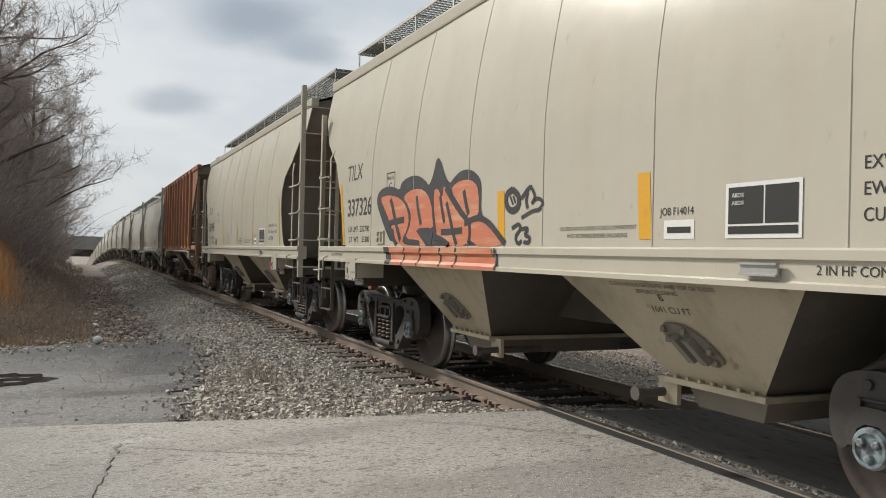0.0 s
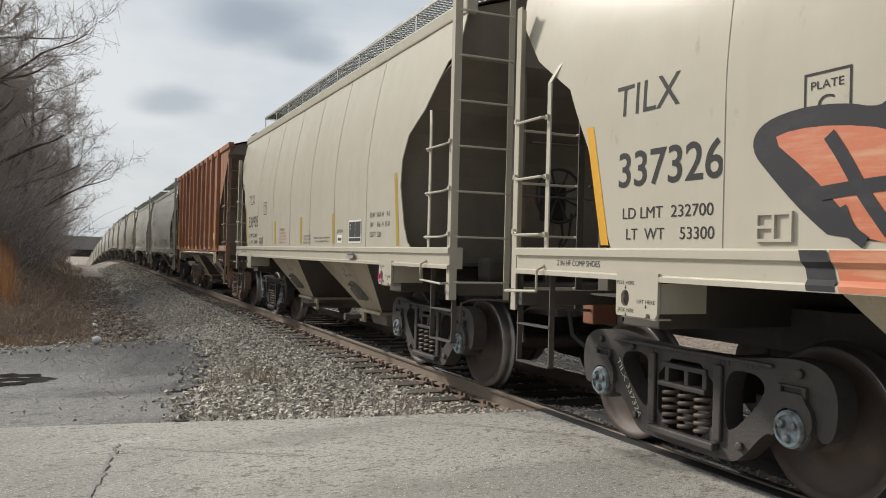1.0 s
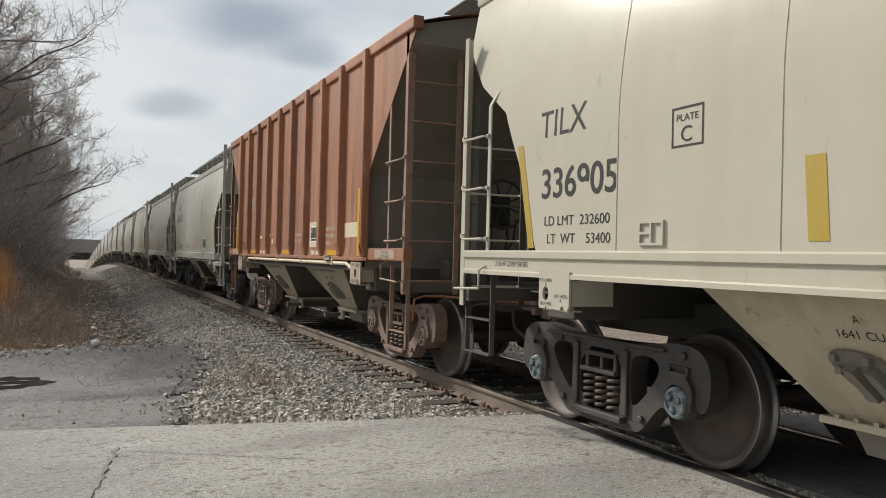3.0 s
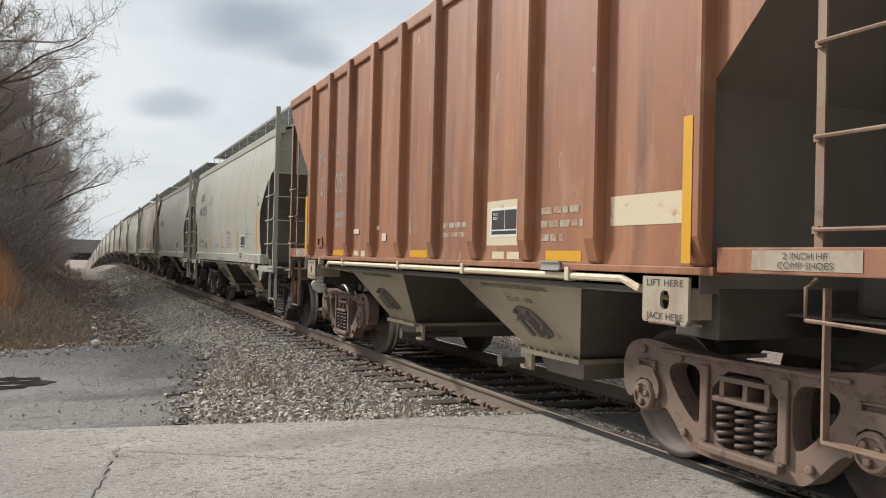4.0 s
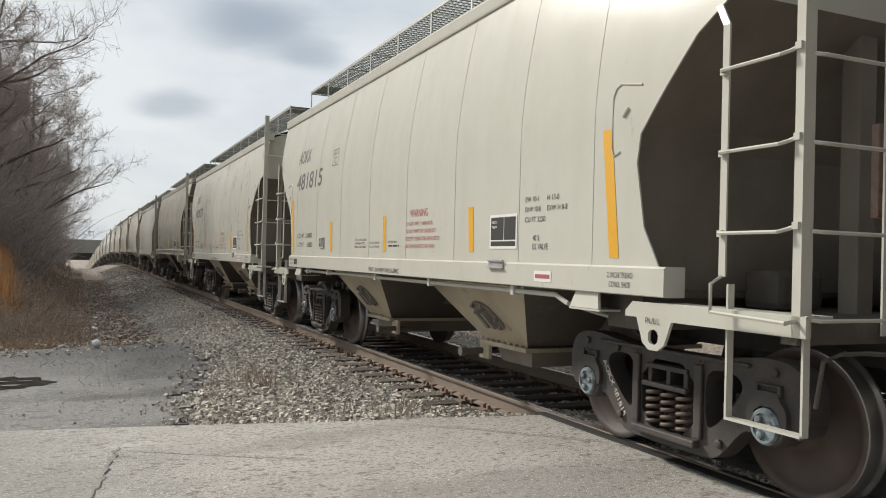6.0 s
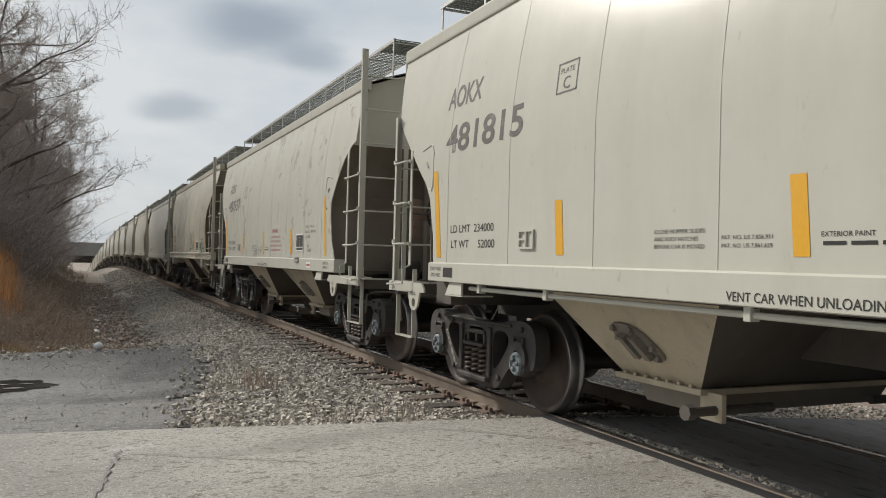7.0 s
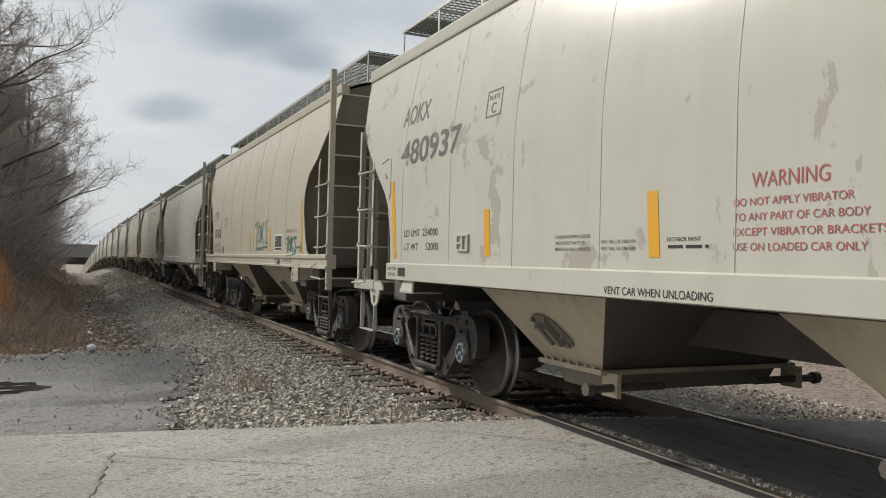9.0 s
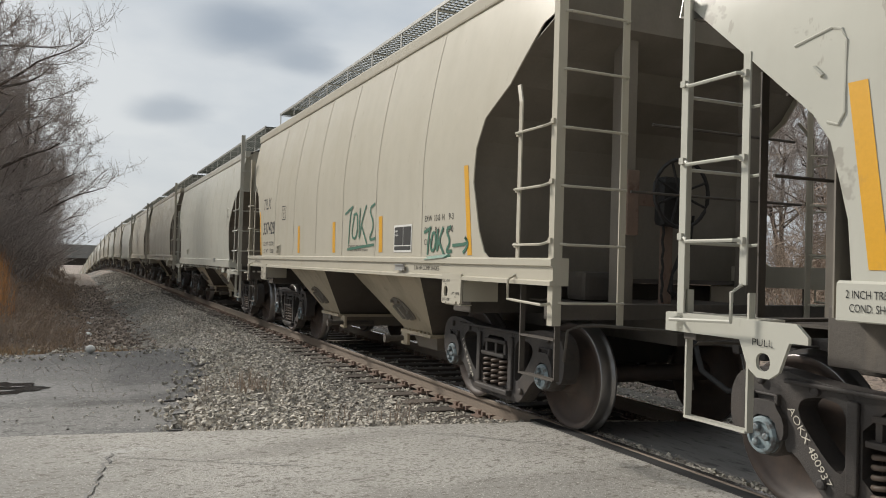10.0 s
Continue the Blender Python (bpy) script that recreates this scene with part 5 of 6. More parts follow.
def patch(car, kind, y, z, w, h, mat, name="painted_patch", slant=0.0, out=0.0, label=""):
    """A painted rectangle; y is its left edge, slant moves its top."""
    n = max(1, int(h / 0.025))
    c = max(1, round(w / 0.12))
    verts = [(-skin(kind, z + h * i / n, y + slant * i / n - w * j / c) - out, y + slant * i / n - w * j / c, z + h * i / n) for i in range(n + 1) for j in range(c + 1)]
    return raw(name, verts, [(i * (c + 1) + j, i * (c + 1) + j + 1, (i + 1) * (c + 1) + j + 1, (i + 1) * (c + 1) + j) for i in range(n) for j in range(c)], mat, car, label)


def shape(car, kind, outline, mat, name, out, smooth_times=2):
    """A painted outline of any form, in (y, z)."""
    pts = rounded(outline, smooth_times) if smooth_times else outline
    bm = bmesh.new()
    vs = [bm.verts.new((-skin(kind, z, y) - out, y, z)) for y, z in pts]
    bmesh.ops.triangle_fill(bm, use_beauty=True, edges=[bm.edges.new((a, b)) for a, b in zip(vs, vs[1:] + vs[:1])])
    return part(name, bm, mat, car)


def stroke(car, kind, pts, width, mat, name, out):
    """A sprayed line in (y, z)."""
    p = [Vector(q) for q in pts]
    for _ in range(2):
        p = [p[0]] + [a.lerp(b, s) for a, b in zip(p, p[1:]) for s in (0.25, 0.75)] + [p[-1]]
    verts = []
    for i, c in enumerate(p):
        d = (p[min(i + 1, len(p) - 1)] - p[max(i - 1, 0)])
        s = Vector((-d.y, d.x)).normalized() * width / 2 if d.length else Vector((0, width / 2))
        for q in (c + s, c - s):
            verts.append((-skin(kind, q.y, q.x) - out, q.x, q.y))
    return raw(name, verts, [(2 * i, 2 * i + 1, 2 * i + 3, 2 * i + 2) for i in range(len(p) - 1)], mat, car)


def bars(car, kind, y, z, lines, ink, h=0.03, gap=0.055):
    """Writing too small to read: rows of short bars."""
    rng = random.Random(int(abs(y * 100)))
    for i, w in enumerate(lines):
        u = 0.0
        while u < w:
            d = min(w - u, rng.uniform(0.06, 0.16))
            patch(car, kind, y - u, z - i * gap, d, h, ink, "illegible_lettering")
            u += d + 0.025


def data_panel(car, kind, y, z, w, h, back=None):
    if back:
        patch(car, kind, y + 0.07, z - 0.07, w + 0.12, h + 0.13, back, "panel_ground", label="hand-painted white ground")
    patch(car, kind, y, z, w, h, WHITE, "data_panel", out=0.002, label="white-edged black data panel")
    b = 0.022
    patch(car, kind, y - b, z + h * 0.26, w * 0.52 - b, h * 0.74 - b, INK, "panel_field", out=0.004)
    patch(car, kind, y - w * 0.52 - 0.012, z + h * 0.26, w * 0.48 - b - 0.012, h * 0.74 - b, INK, "panel_field", out=0.004)
    patch(car, kind, y - b, z + b, w - 2 * b, h * 0.26 - b - 0.012, INK, "panel_field", out=0.004)
    for i in (0, 1):
        lettering(car, kind, "ABDX", y - 0.05, z + h * (0.74 - 0.14 * i), 0.022, 0.085, WHITE, place=lambda u, v, i=i: Vector((-skin(kind, z, y - 0.1) - 0.008, y - 0.05 - u, z + h * (0.74 - 0.14 * i) + v)))


def round_marks(car, number, load, tare, stripe, bands=(1.95, -0.06, -1.90), shift=0.0):
    k = "round"
    lettering(car, k, "TILX", 4.12, 2.29, 0.20, 0.60, INK)
    lettering(car, k, number, 4.08, 1.84, 0.215, 0.92, INK, bold=0.015)
    lettering(car, k, "LD LMT  " + load, 4.03, 1.635, 0.07, 0.80, INK)
    lettering(car, k, "LT  WT    " + tare, 3.99, 1.505, 0.07, 0.77, INK)
    patch(car, k, 4.26, 1.47, 0.085, 0.80, stripe, "reflector_stripe", slant=0.20)
    patch(car, k, -4.43, 1.47, 0.085, 0.80, stripe, "reflector_stripe", slant=0.12)
    for y in bands:
        patch(car, k, y, 1.50, 0.12, 0.41, stripe, "reflector_stripe", slant=0.03)
    for a, b, c, d in ((2.64, 2.05, 0.26, 0.012), (2.64, 2.27, 0.26, 0.012), (2.64, 2.05, 0.012, 0.23), (2.39, 2.05, 0.012, 0.23)):
        patch(car, k, a, b, c, d, INK, "plate_box")
    lettering(car, k, "PLATE", 2.60, 2.20, 0.04, 0.18, INK)
    lettering(car, k, "C", 2.56, 2.08, 0.09, 0.09, INK)
    lettering(car, k, "CAUTION HATCH COVERS AT EACH COMPARTMENT", -1.0, 1.565, 0.028, 0.87, INK)
    lettering(car, k, "MUST BE OPENED BEFORE UNLOADING", -1.1, 1.515, 0.028, 0.68, INK)
    data_panel(car, k, -2.63 + shift, 1.50, 0.50, 0.29)
    for i, (words, w) in enumerate((("EXW  10-8  H    9-3", 0.66), ("EW      8-6  H  15-0", 0.66), ("CU FT  3281", 0.40))):
        lettering(car, k, words, -3.46 + shift, 1.80 - 0.115 * i, 0.06, w, INK)
    lettering(car, k, "2 IN HF COMP SHOES", 4.78, 1.325, 0.04, 0.52, INK)
    if not shift:
        lettering(car, k, "2 IN HF COMP SHOES", -3.22, 1.325, 0.045, 0.62, INK)
    for y in (3.84, -4.17):
        for words, dy, z, w in (("PULL HERE", 0.19, 1.225, 0.17), ("JACK HERE", 0.18, 1.055, 0.16), ("LIFT HERE", -0.01, 1.115, 0.17)):
            lettering(car, k, words, 0, 0, 0.024, w, INK, place=lambda u, v, y=y, z=z, dy=dy: Vector((-1.6335, y + dy - u, z + v)))
            raw("arrow", [(-1.6335, y + dy - w / 2 + a, z - 0.006 - b) for a, b in ((-0.004, 0), (0.004, 0), (0.004, 0.012), (0.011, 0.012), (0, 0.024), (-0.011, 0.012), (-0.004, 0.012))], [(0, 1, 2, 3, 4, 5, 6)], INK, car)


def hopper_words(car, y, rows, ink=INK):
    """Stencils on the sloping face of a hopper."""
    for words, down, high, w, dy in rows:
        a, b = Vector((-1.47, 0, 1.27)), Vector((-0.98, 0, 0.57))
        way = (a - b).normalized()
        o = a.lerp(b, down) + Vector((-0.82, 0, -0.57)).normalized() * 0.002
        lettering(car, "round", words, 0, 0, high, w, ink, place=lambda u, v, o=o: o + way * v + Vector((0, y + dy - u, 0)))


def angled_marks(car, number):
    k = "angled"
    lettering(car, k, "AOKX", 4.10, 2.83, 0.20, 0.70, INK_GREY, bold=0.02)
    lettering(car, k, number, 4.04, 2.40, 0.25, 1.46, INK_GREY, bold=0.025)
    lettering(car, k, "LD LMT  234000", 3.88, 1.64, 0.07, 0.86, INK)
    lettering(car, k, "LT WT     52000", 3.86, 1.50, 0.07, 0.86, INK)
    patch(car, k, 4.19, 1.41, 0.10, 0.84, YELLOW, "reflector_stripe", slant=0.12)
    patch(car, k, -4.40, 1.41, 0.10, 0.84, YELLOW, "reflector_stripe", slant=0.10)
    for y in (2.04, -0.10, -2.32):
        patch(car, k, y, 1.44, 0.10, 0.40, YELLOW, "reflector_stripe", slant=0.03)
    lettering(car, k, "WARNING", -0.90, 1.80, 0.08, 0.47, INK_RED)
    for i, (words, w) in enumerate((("DO NOT APPLY VIBRATOR", 0.72), ("TO ANY PART OF CAR BODY", 0.80), ("EXCEPT VIBRATOR BRACKETS", 0.89), ("USE ON LOADED CAR ONLY", 0.79))):
        lettering(car, k, words, -0.78, 1.71 - 0.077 * i, 0.04, w, INK_RED)
    lettering(car, k, "VENT CAR WHEN UNLOADING", 0.31, 1.205, 0.05, 0.98, INK)
    lettering(car, k, "EXTERIOR PAINT", -0.26, 1.535, 0.024, 0.28, INK)
    bars(car, k, -0.27, 1.495, (0.33,), INK, 0.018)
    for i, words in enumerate(("CLOSE HOPPER SLIDES", "AND ROOF HATCHES", "BEFORE CAR IS MOVED")):
        lettering(car, k, words, 0.94, 1.57 - 0.044 * i, 0.024, 0.43 - 0.05 * (i == 1), INK)
    for i, words in enumerate(("PAT. NO. US 7,856,931", "PAT. NO. US 7,861,659")):
        lettering(car, k, words, 0.38, 1.53 - 0.044 * i, 0.022, 0.35, INK)
    for a, b, c, d in ((2.12, 2.62, 0.27, 0.012), (2.12, 2.84, 0.27, 0.012), (2.12, 2.62, 0.012, 0.23), (1.862, 2.62, 0.012, 0.23)):
        patch(car, k, a, b, c, d, INK_GREY, "plate_box")
    lettering(car, k, "PLATE", 2.08, 2.77, 0.04, 0.18, INK_GREY)
    lettering(car, k, "C", 2.03, 2.65, 0.09, 0.09, INK_GREY)
    data_panel(car, k, -2.72, 1.47, 0.46, 0.28)
    for i, (words, dy, w) in enumerate((("EW 10-1", 0, 0.22), ("EXW 10-8", 0, 0.25), ("CU FT 3250", 0, 0.33))):
        lettering(car, k, words, -3.30 - dy, 1.83 - 0.078 * i, 0.04, w * 0.9, INK)
    lettering(car, k, "H 13-0", -3.62, 1.83, 0.04, 0.16, INK)
    lettering(car, k, "EXW H 8-8", -3.62, 1.752, 0.04, 0.27, INK)
    lettering(car, k, "40 %", -3.42, 1.53, 0.045, 0.10, INK)
    lettering(car, k, "E/L VALVE", -3.42, 1.465, 0.045, 0.22, INK)
    for y in (4.28, -4.42):
        lettering(car, k, "2 INCH TREAD", y, 1.285, 0.035, 0.26, INK)
        lettering(car, k, "COND. SHOE", y - 0.02, 1.225, 0.035, 0.22, INK)
    patch(car, k, 3.97, 1.225, 0.20, 0.09, INK, "stencil_block")
    patch(car, k, -3.5, 1.225, 0.24, 0.08, WHITE, "small_notice")
    patch(car, k, -3.52, 1.25, 0.20, 0.03, INK_RED, "small_notice_text", out=0.002)
    for y in (4.86, -4.76):
        lettering(car, k, "PULL", y, 1.0, 0.035, 0.13, INK, place=lambda u, v, y=y: Vector((-1.606, y - 0.025 - u, 1.02 + v)))
    # notes on the end bulkhead
    yb = lerp(3.3, *KINDS[k]["front"]) + 0.03
    for i, w in enumerate((0.45, 0.5, 0.42, 0.5, 0.4)):
        lettering(car, k, "NO BRAKE BEAMS" if i == 3 else "2 IC WHEELS", 0, 0, 0.045, w, INK, place=lambda u, v, i=i: Vector((-0.45 + u, -5.50, 3.36 - 0.085 * i + v)))
    lettering(car, k, number, 0, 0, 0.10, 0.45, INK, place=lambda u, v: Vector((0.75 + u, -5.50, 3.06 + v)))
    lettering(car, k, "AOKX", 0, 0, 0.10, 0.34, INK, place=lambda u, v: Vector((0.75 + u, -5.50, 3.25 + v)))


# the second car's leading bogie stands a little further out
for o in second_round.children:
    if o.name.startswith("wheelset") and o.location.y < 0:
        o.location.y -= 0.11
    elif o.name.startswith(("side_frame", "bolster", "brake_beam")) and o.data.vertices[0].co.y < 0:
        o.location.y -= 0.11

round_marks(round_car, "337326", "232700", "53300", YELLOW)
lettering(round_car, "round", "JOB F14014", -2.09, 1.64, 0.045, 0.29, INK)
patch(round_car, "round", -2.13, 1.50, 0.26, 0.11, WHITE, "small_notice")
patch(round_car, "round", -2.16, 1.535, 0.20, 0.035, INK, "illegible_lettering", out=0.002)
hopper_words(round_car, -1.92, (("B", 0.22, 0.05, 0.04, 0.10), ("1641 CU FT", 0.33, 0.05, 0.36, 0.22)))
hopper_words(round_car, -1.92, (("CLEAN INSIDE GROOVES AND TOP OF SLIDES", 0.10, 0.03, 1.0, 0.55), ("BEFORE CLOSING", 0.16, 0.03, 0.4, 0.3)), INK_GREY)
round_marks(second_round, "336905", "232600", "53400", OLIVE, (1.66, -0.19, -1.96), -0.08)
lettering(second_round, "round", "JOB F14014", -2.17, 1.64, 0.045, 0.27, INK)
patch(second_round, "round", -2.21, 1.50, 0.22, 0.11, WHITE, "small_notice")
patch(second_round, "round", -2.24, 1.535, 0.16, 0.035, INK, "illegible_lettering", out=0.002)
for i, (words, w, h) in enumerate((("WARNING", 0.33, 0.05), ("DO NOT APPLY VIBRATOR", 0.47, 0.028), ("TO ANY PART OF CAR BODY", 0.5, 0.028), ("EXCEPT VIBRATOR BRACKETS", 0.5, 0.028), ("USE ON LOADED CAR ONLY", 0.46, 0.028))):
    lettering(second_round, "round", words, 1.24, 1.72 - 0.053 * i, h, w, INK_RED)
for i, words in enumerate(("CLOSE HOPPER SLIDES", "AND ROOF HATCHES", "BEFORE CAR IS MOVED")):
    lettering(second_round, "round", words, -0.41, 1.60 - 0.05 * i, 0.03, 0.42, INK)
hopper_words(second_round, -1.92, (("B", 0.22, 0.05, 0.04, 0.10), ("1641 CU FT", 0.33, 0.05, 0.36, 0.22)))
hopper_words(second_round, 1.5, (("A", 0.22, 0.05, 0.04, 0.10), ("1641 CU FT", 0.33, 0.05, 0.36, 0.22)))
round_marks(third_round, "337428", "232700", "53300", YELLOW, (1.52, -0.34, -2.15))

# the large painted tag on the first car: fat orange letters edged in black, in (y, z)
EDGE = [(2.41, 1.458), (2.63, 1.62), (2.84, 1.82), (2.97, 1.96), (2.92, 2.08), (2.70, 2.13), (2.43, 2.12), (2.22, 2.06), (2.19, 2.14), (1.98, 2.19), (1.72, 2.19), (1.49, 2.11), (1.42, 2.05), (1.31, 2.16), (1.24, 2.32), (1.15, 2.30),
        (1.03, 2.12), (0.92, 2.04), (0.84, 2.09), (0.68, 2.15), (0.47, 2.14), (0.30, 2.06), (0.26, 1.96), (0.27, 1.72), (0.08, 1.68), (-0.09, 1.56), (-0.22, 1.458)]
shape(round_car, "round", EDGE, SPRAY_BLACK, "graffiti_edge", 0.001, 2)
FILL = [[(2.26, 1.458), (2.42, 1.64), (2.62, 1.83), (2.84, 2.00), (2.69, 2.03), (2.45, 2.02), (2.19, 1.97), (2.02, 1.88), (1.93, 1.75), (1.98, 1.63), (2.13, 1.52), (2.04, 1.47), (1.62, 1.458)],
        [(2.12, 1.98), (1.94, 2.04), (1.66, 2.05), (1.44, 1.98), (1.34, 1.86), (1.29, 1.77), (1.25, 1.62), (1.74, 1.63), (1.55, 1.51), (1.44, 1.458), (1.62, 1.458), (1.68, 1.51), (2.04, 1.54), (1.91, 1.65), (1.87, 1.77), (1.95, 1.88)],
        [(1.30, 2.00), (1.18, 2.02), (1.09, 1.90), (1.04, 2.06), (0.89, 1.88), (0.62, 1.69), (0.44, 1.66), (0.44, 1.57), (0.52, 1.458), (0.92, 1.458), (1.07, 1.52), (1.22, 1.57), (1.26, 1.64)],
        [(0.90, 1.98), (0.78, 2.04), (0.56, 2.06), (0.39, 2.02), (0.31, 1.94), (0.30, 1.70), (0.50, 1.69), (0.64, 1.79)],
        [(0.47, 1.68), (0.30, 1.71), (0.13, 1.66), (-0.03, 1.54), (-0.20, 1.458), (0.47, 1.458)]]
for i, o in enumerate(FILL):
    shape(round_car, "round", o, SPRAY_ORANGE, "graffiti_fill", 0.0022 + 0.0003 * i, 1)
shape(round_car, "round", [(1.77, 1.64), (1.27, 1.64), (1.32, 1.51), (1.30, 1.458), (1.45, 1.458), (1.58, 1.53)], SPRAY_BLACK, "graffiti_edge", 0.0042, 1)
for pts, w in ((((2.49, 1.98), (2.41, 1.87), (2.31, 1.70), (2.17, 1.52)), 0.065), (((2.53, 1.71), (2.30, 1.73), (2.07, 1.74)), 0.065), (((2.42, 1.64), (2.37, 1.53), (2.29, 1.48)), 0.06), (((2.04, 1.51), (1.67, 1.495), (1.63, 1.48)), 0.05), (((1.73, 1.97), (1.69, 1.84), (1.60, 1.68)), 0.055),
               (((1.27, 1.54), (1.16, 1.54), (1.02, 1.51), (0.91, 1.47)), 0.05), (((1.31, 1.92), (1.29, 1.77), (1.22, 1.56)), 0.05), (((1.13, 1.94), (1.08, 1.81), (1.02, 1.68)), 0.05), (((0.98, 1.87), (0.91, 1.75), (0.81, 1.56), (0.74, 1.47)), 0.05), (((1.09, 1.59), (0.86, 1.59), (0.63, 1.60)), 0.06),
               (((1.01, 2.01), (0.83, 1.87), (0.52, 1.69)), 0.055), (((0.61, 1.96), (0.57, 1.86), (0.50, 1.74)), 0.055), (((0.58, 1.66), (0.39, 1.70), (0.24, 1.70), (0.07, 1.64), (-0.18, 1.48)), 0.055), (((0.48, 1.65), (0.46, 1.55), (0.50, 1.48)), 0.05)):
    stroke(round_car, "round", pts, w, SPRAY_BLACK, "graffiti_line", 0.0055)
# where it runs on over the sill
patch(round_car, "round", 2.40, 1.255, 2.45, 0.190, SPRAY_ORANGE, "graffiti_fill", slant=0.06)
patch(round_car, "round", 2.58, 1.255, 0.16, 0.190, SPRAY_BLACK, "graffiti_edge", slant=0.05)
for a, b in ((1.98, 2.07), (1.54, 1.65), (1.06, 1.09), (0.70, 0.77), (-0.05, -0.06)):
    stroke(round_car, "round", ((a, 1.44), (a * 0.5 + b * 0.5, 1.35), (b, 1.26)), 0.032, SPRAY_BLACK, "graffiti_line", 0.003)
for pts, w in ((((-0.29, 1.91), (-0.39, 1.86), (-0.40, 1.77), (-0.29, 1.73), (-0.19, 1.78), (-0.18, 1.88), (-0.29, 1.91)), 0.055), (((-0.25, 1.86), (-0.30, 1.79)), 0.02), (((-0.30, 1.86), (-0.34, 1.80)), 0.02), (((-0.43, 1.83), (-0.54, 1.91), (-0.59, 1.91)), 0.035), (((-0.53, 1.88), (-0.50, 1.81), (-0.53, 1.75)), 0.035),
               (((-0.59, 1.90), (-0.65, 1.83), (-0.57, 1.77), (-0.66, 1.83), (-0.77, 1.79), (-0.71, 1.73), (-0.61, 1.73), (-0.44, 1.68)), 0.03), (((-0.29, 1.60), (-0.41, 1.64), (-0.43, 1.59), (-0.34, 1.53), (-0.39, 1.47), (-0.45, 1.50)), 0.032), (((-0.44, 1.59), (-0.56, 1.60), (-0.48, 1.54), (-0.58, 1.53), (-0.56, 1.48), (-0.48, 1.49)), 0.032)):
    stroke(round_car, "round", pts, w, SPRAY_BLACK, "graffiti_line", 0.002)
# green scribbles on the last near car
for dx, s in ((-0.86, 1.25), (-3.45, 0.70)):
    for pts in (((0.0, 0.36), (0.30, 0.44), (0.18, 0.40), (0.14, 0.05)), ((0.30, 0.34), (0.22, 0.12), (0.40, 0.10), (0.42, 0.36), (0.28, 0.34)), ((0.48, 0.40), (0.46, 0.05), (0.52, 0.24), (0.66, 0.42)), ((0.54, 0.22), (0.70, 0.05)),
                ((0.90, 0.42), (0.74, 0.38), (0.90, 0.22), (0.74, 0.08), (0.94, 0.10)), ((0.10, 0.0), (0.9, 0.04))):
        stroke(third_round, "round", [(dx - x * s, 1.54 + z * s - (0.10 if s < 1 else 0)) for x, z in pts], 0.032, SPRAY_GREEN, "graffiti_line", 0.003)
stroke(third_round, "round", ((-4.12, 1.56), (-4.46, 1.57), (-4.34, 1.65), (-4.46, 1.57), (-4.34, 1.49)), 0.03, SPRAY_GREEN, "graffiti_line", 0.003)

# the ribbed car
K = "ribbed"
for words, y, z, h, w in (("NA", 3.52, 2.66, 0.20, 0.36), ("HX", 2.66, 2.66, 0.20, 0.46), ("28", 3.42, 2.24, 0.24, 0.32), ("052", 2.70, 2.22, 0.26, 0.56)):
    lettering(rust_car, K, words, y, z, h, w, INK_STEEL, bold=0.03)
for words, y, z, w in (("LD LMT", 3.52, 1.88, 0.34), ("LT WT", 3.52, 1.75, 0.32)):
    lettering(rust_car, K, words, y, z, 0.075, w, INK_STEEL)
bars(rust_car, K, 2.62, 1.88, (0.42, 0.36), INK_STEEL, 0.07, 0.13)
patch(rust_car, K, -4.33, 1.38, 0.075, 0.82, YELLOW, "reflector_stripe", slant=0.0, out=0.079)
patch(rust_car, K, 3.92, 1.38, 0.115, 0.86, YELLOW, "reflector_stripe", slant=0.02, out=0.080)
for y in (2.67, -0.10, -2.78):
    patch(rust_car, K, y, 1.375, 0.46, 0.075, YELLOW, "reflector_stripe", out=0.006)
data_panel(rust_car, K, -1.89, 1.56, 0.46, 0.24, CREAM)
patch(rust_car, K, -3.56, 1.61, 0.70, 0.19, CREAM, "painted_patch", label="cream overpainted patch")
for y, z, w, h in ((0.95, 1.68, 0.10, 0.05), (1.78, 1.38, 0.18, 0.06), (1.50, 1.37, 0.15, 0.07), (-1.94, 1.38, 0.20, 0.06), (-2.19, 1.38, 0.20, 0.06), (0.77, 1.55, 0.14, 0.09), (1.80, 1.65, 0.20, 0.06)):
    patch(rust_car, K, y, z, w, h, CREAM, "painted_patch", out=0.006)
bars(rust_car, K, -2.70, 1.72, (0.5, 0.55, 0.3), INK_PALE, 0.05, 0.10)
bars(rust_car, K, -0.92, 1.66, (0.5, 0.55), INK_PALE, 0.045, 0.09)
for y in (-4.78, 4.72):
    patch(rust_car, K, y, 1.355, 0.64, 0.10, DUSTY_CREAM, "painted_patch", out=0.0105)
    lettering(rust_car, K, "2 INCH HF", y - 0.2, 1.41, 0.032, 0.26, INK_GREY, place=lambda u, v, y=y: Vector((-1.618, y - 0.2 - u, 1.412 + v)))
    lettering(rust_car, K, "COMP SHOES", y - 0.17, 1.37, 0.032, 0.32, INK_GREY, place=lambda u, v, y=y: Vector((-1.618, y - 0.17 - u, 1.366 + v)))
for y in (-3.98, 3.86):
    lettering(rust_car, K, "LIFT HERE", y, 1.2, 0.04, 0.32, INK_GREY, place=lambda u, v, y=y: Vector((-1.6345, y - u, 1.245 + v)))
    lettering(rust_car, K, "JACK HERE", y, 1.03, 0.04, 0.32, INK_GREY, place=lambda u, v, y=y: Vector((-1.6345, y - u, 1.05 + v)))
hopper_words(rust_car, -1.92, (("OPEN HATCHES BEFORE UNLOADING", 0.20, 0.045, 1.15, 0.62), ("CU. FT. 1500", 0.36, 0.05, 0.42, 0.24)))
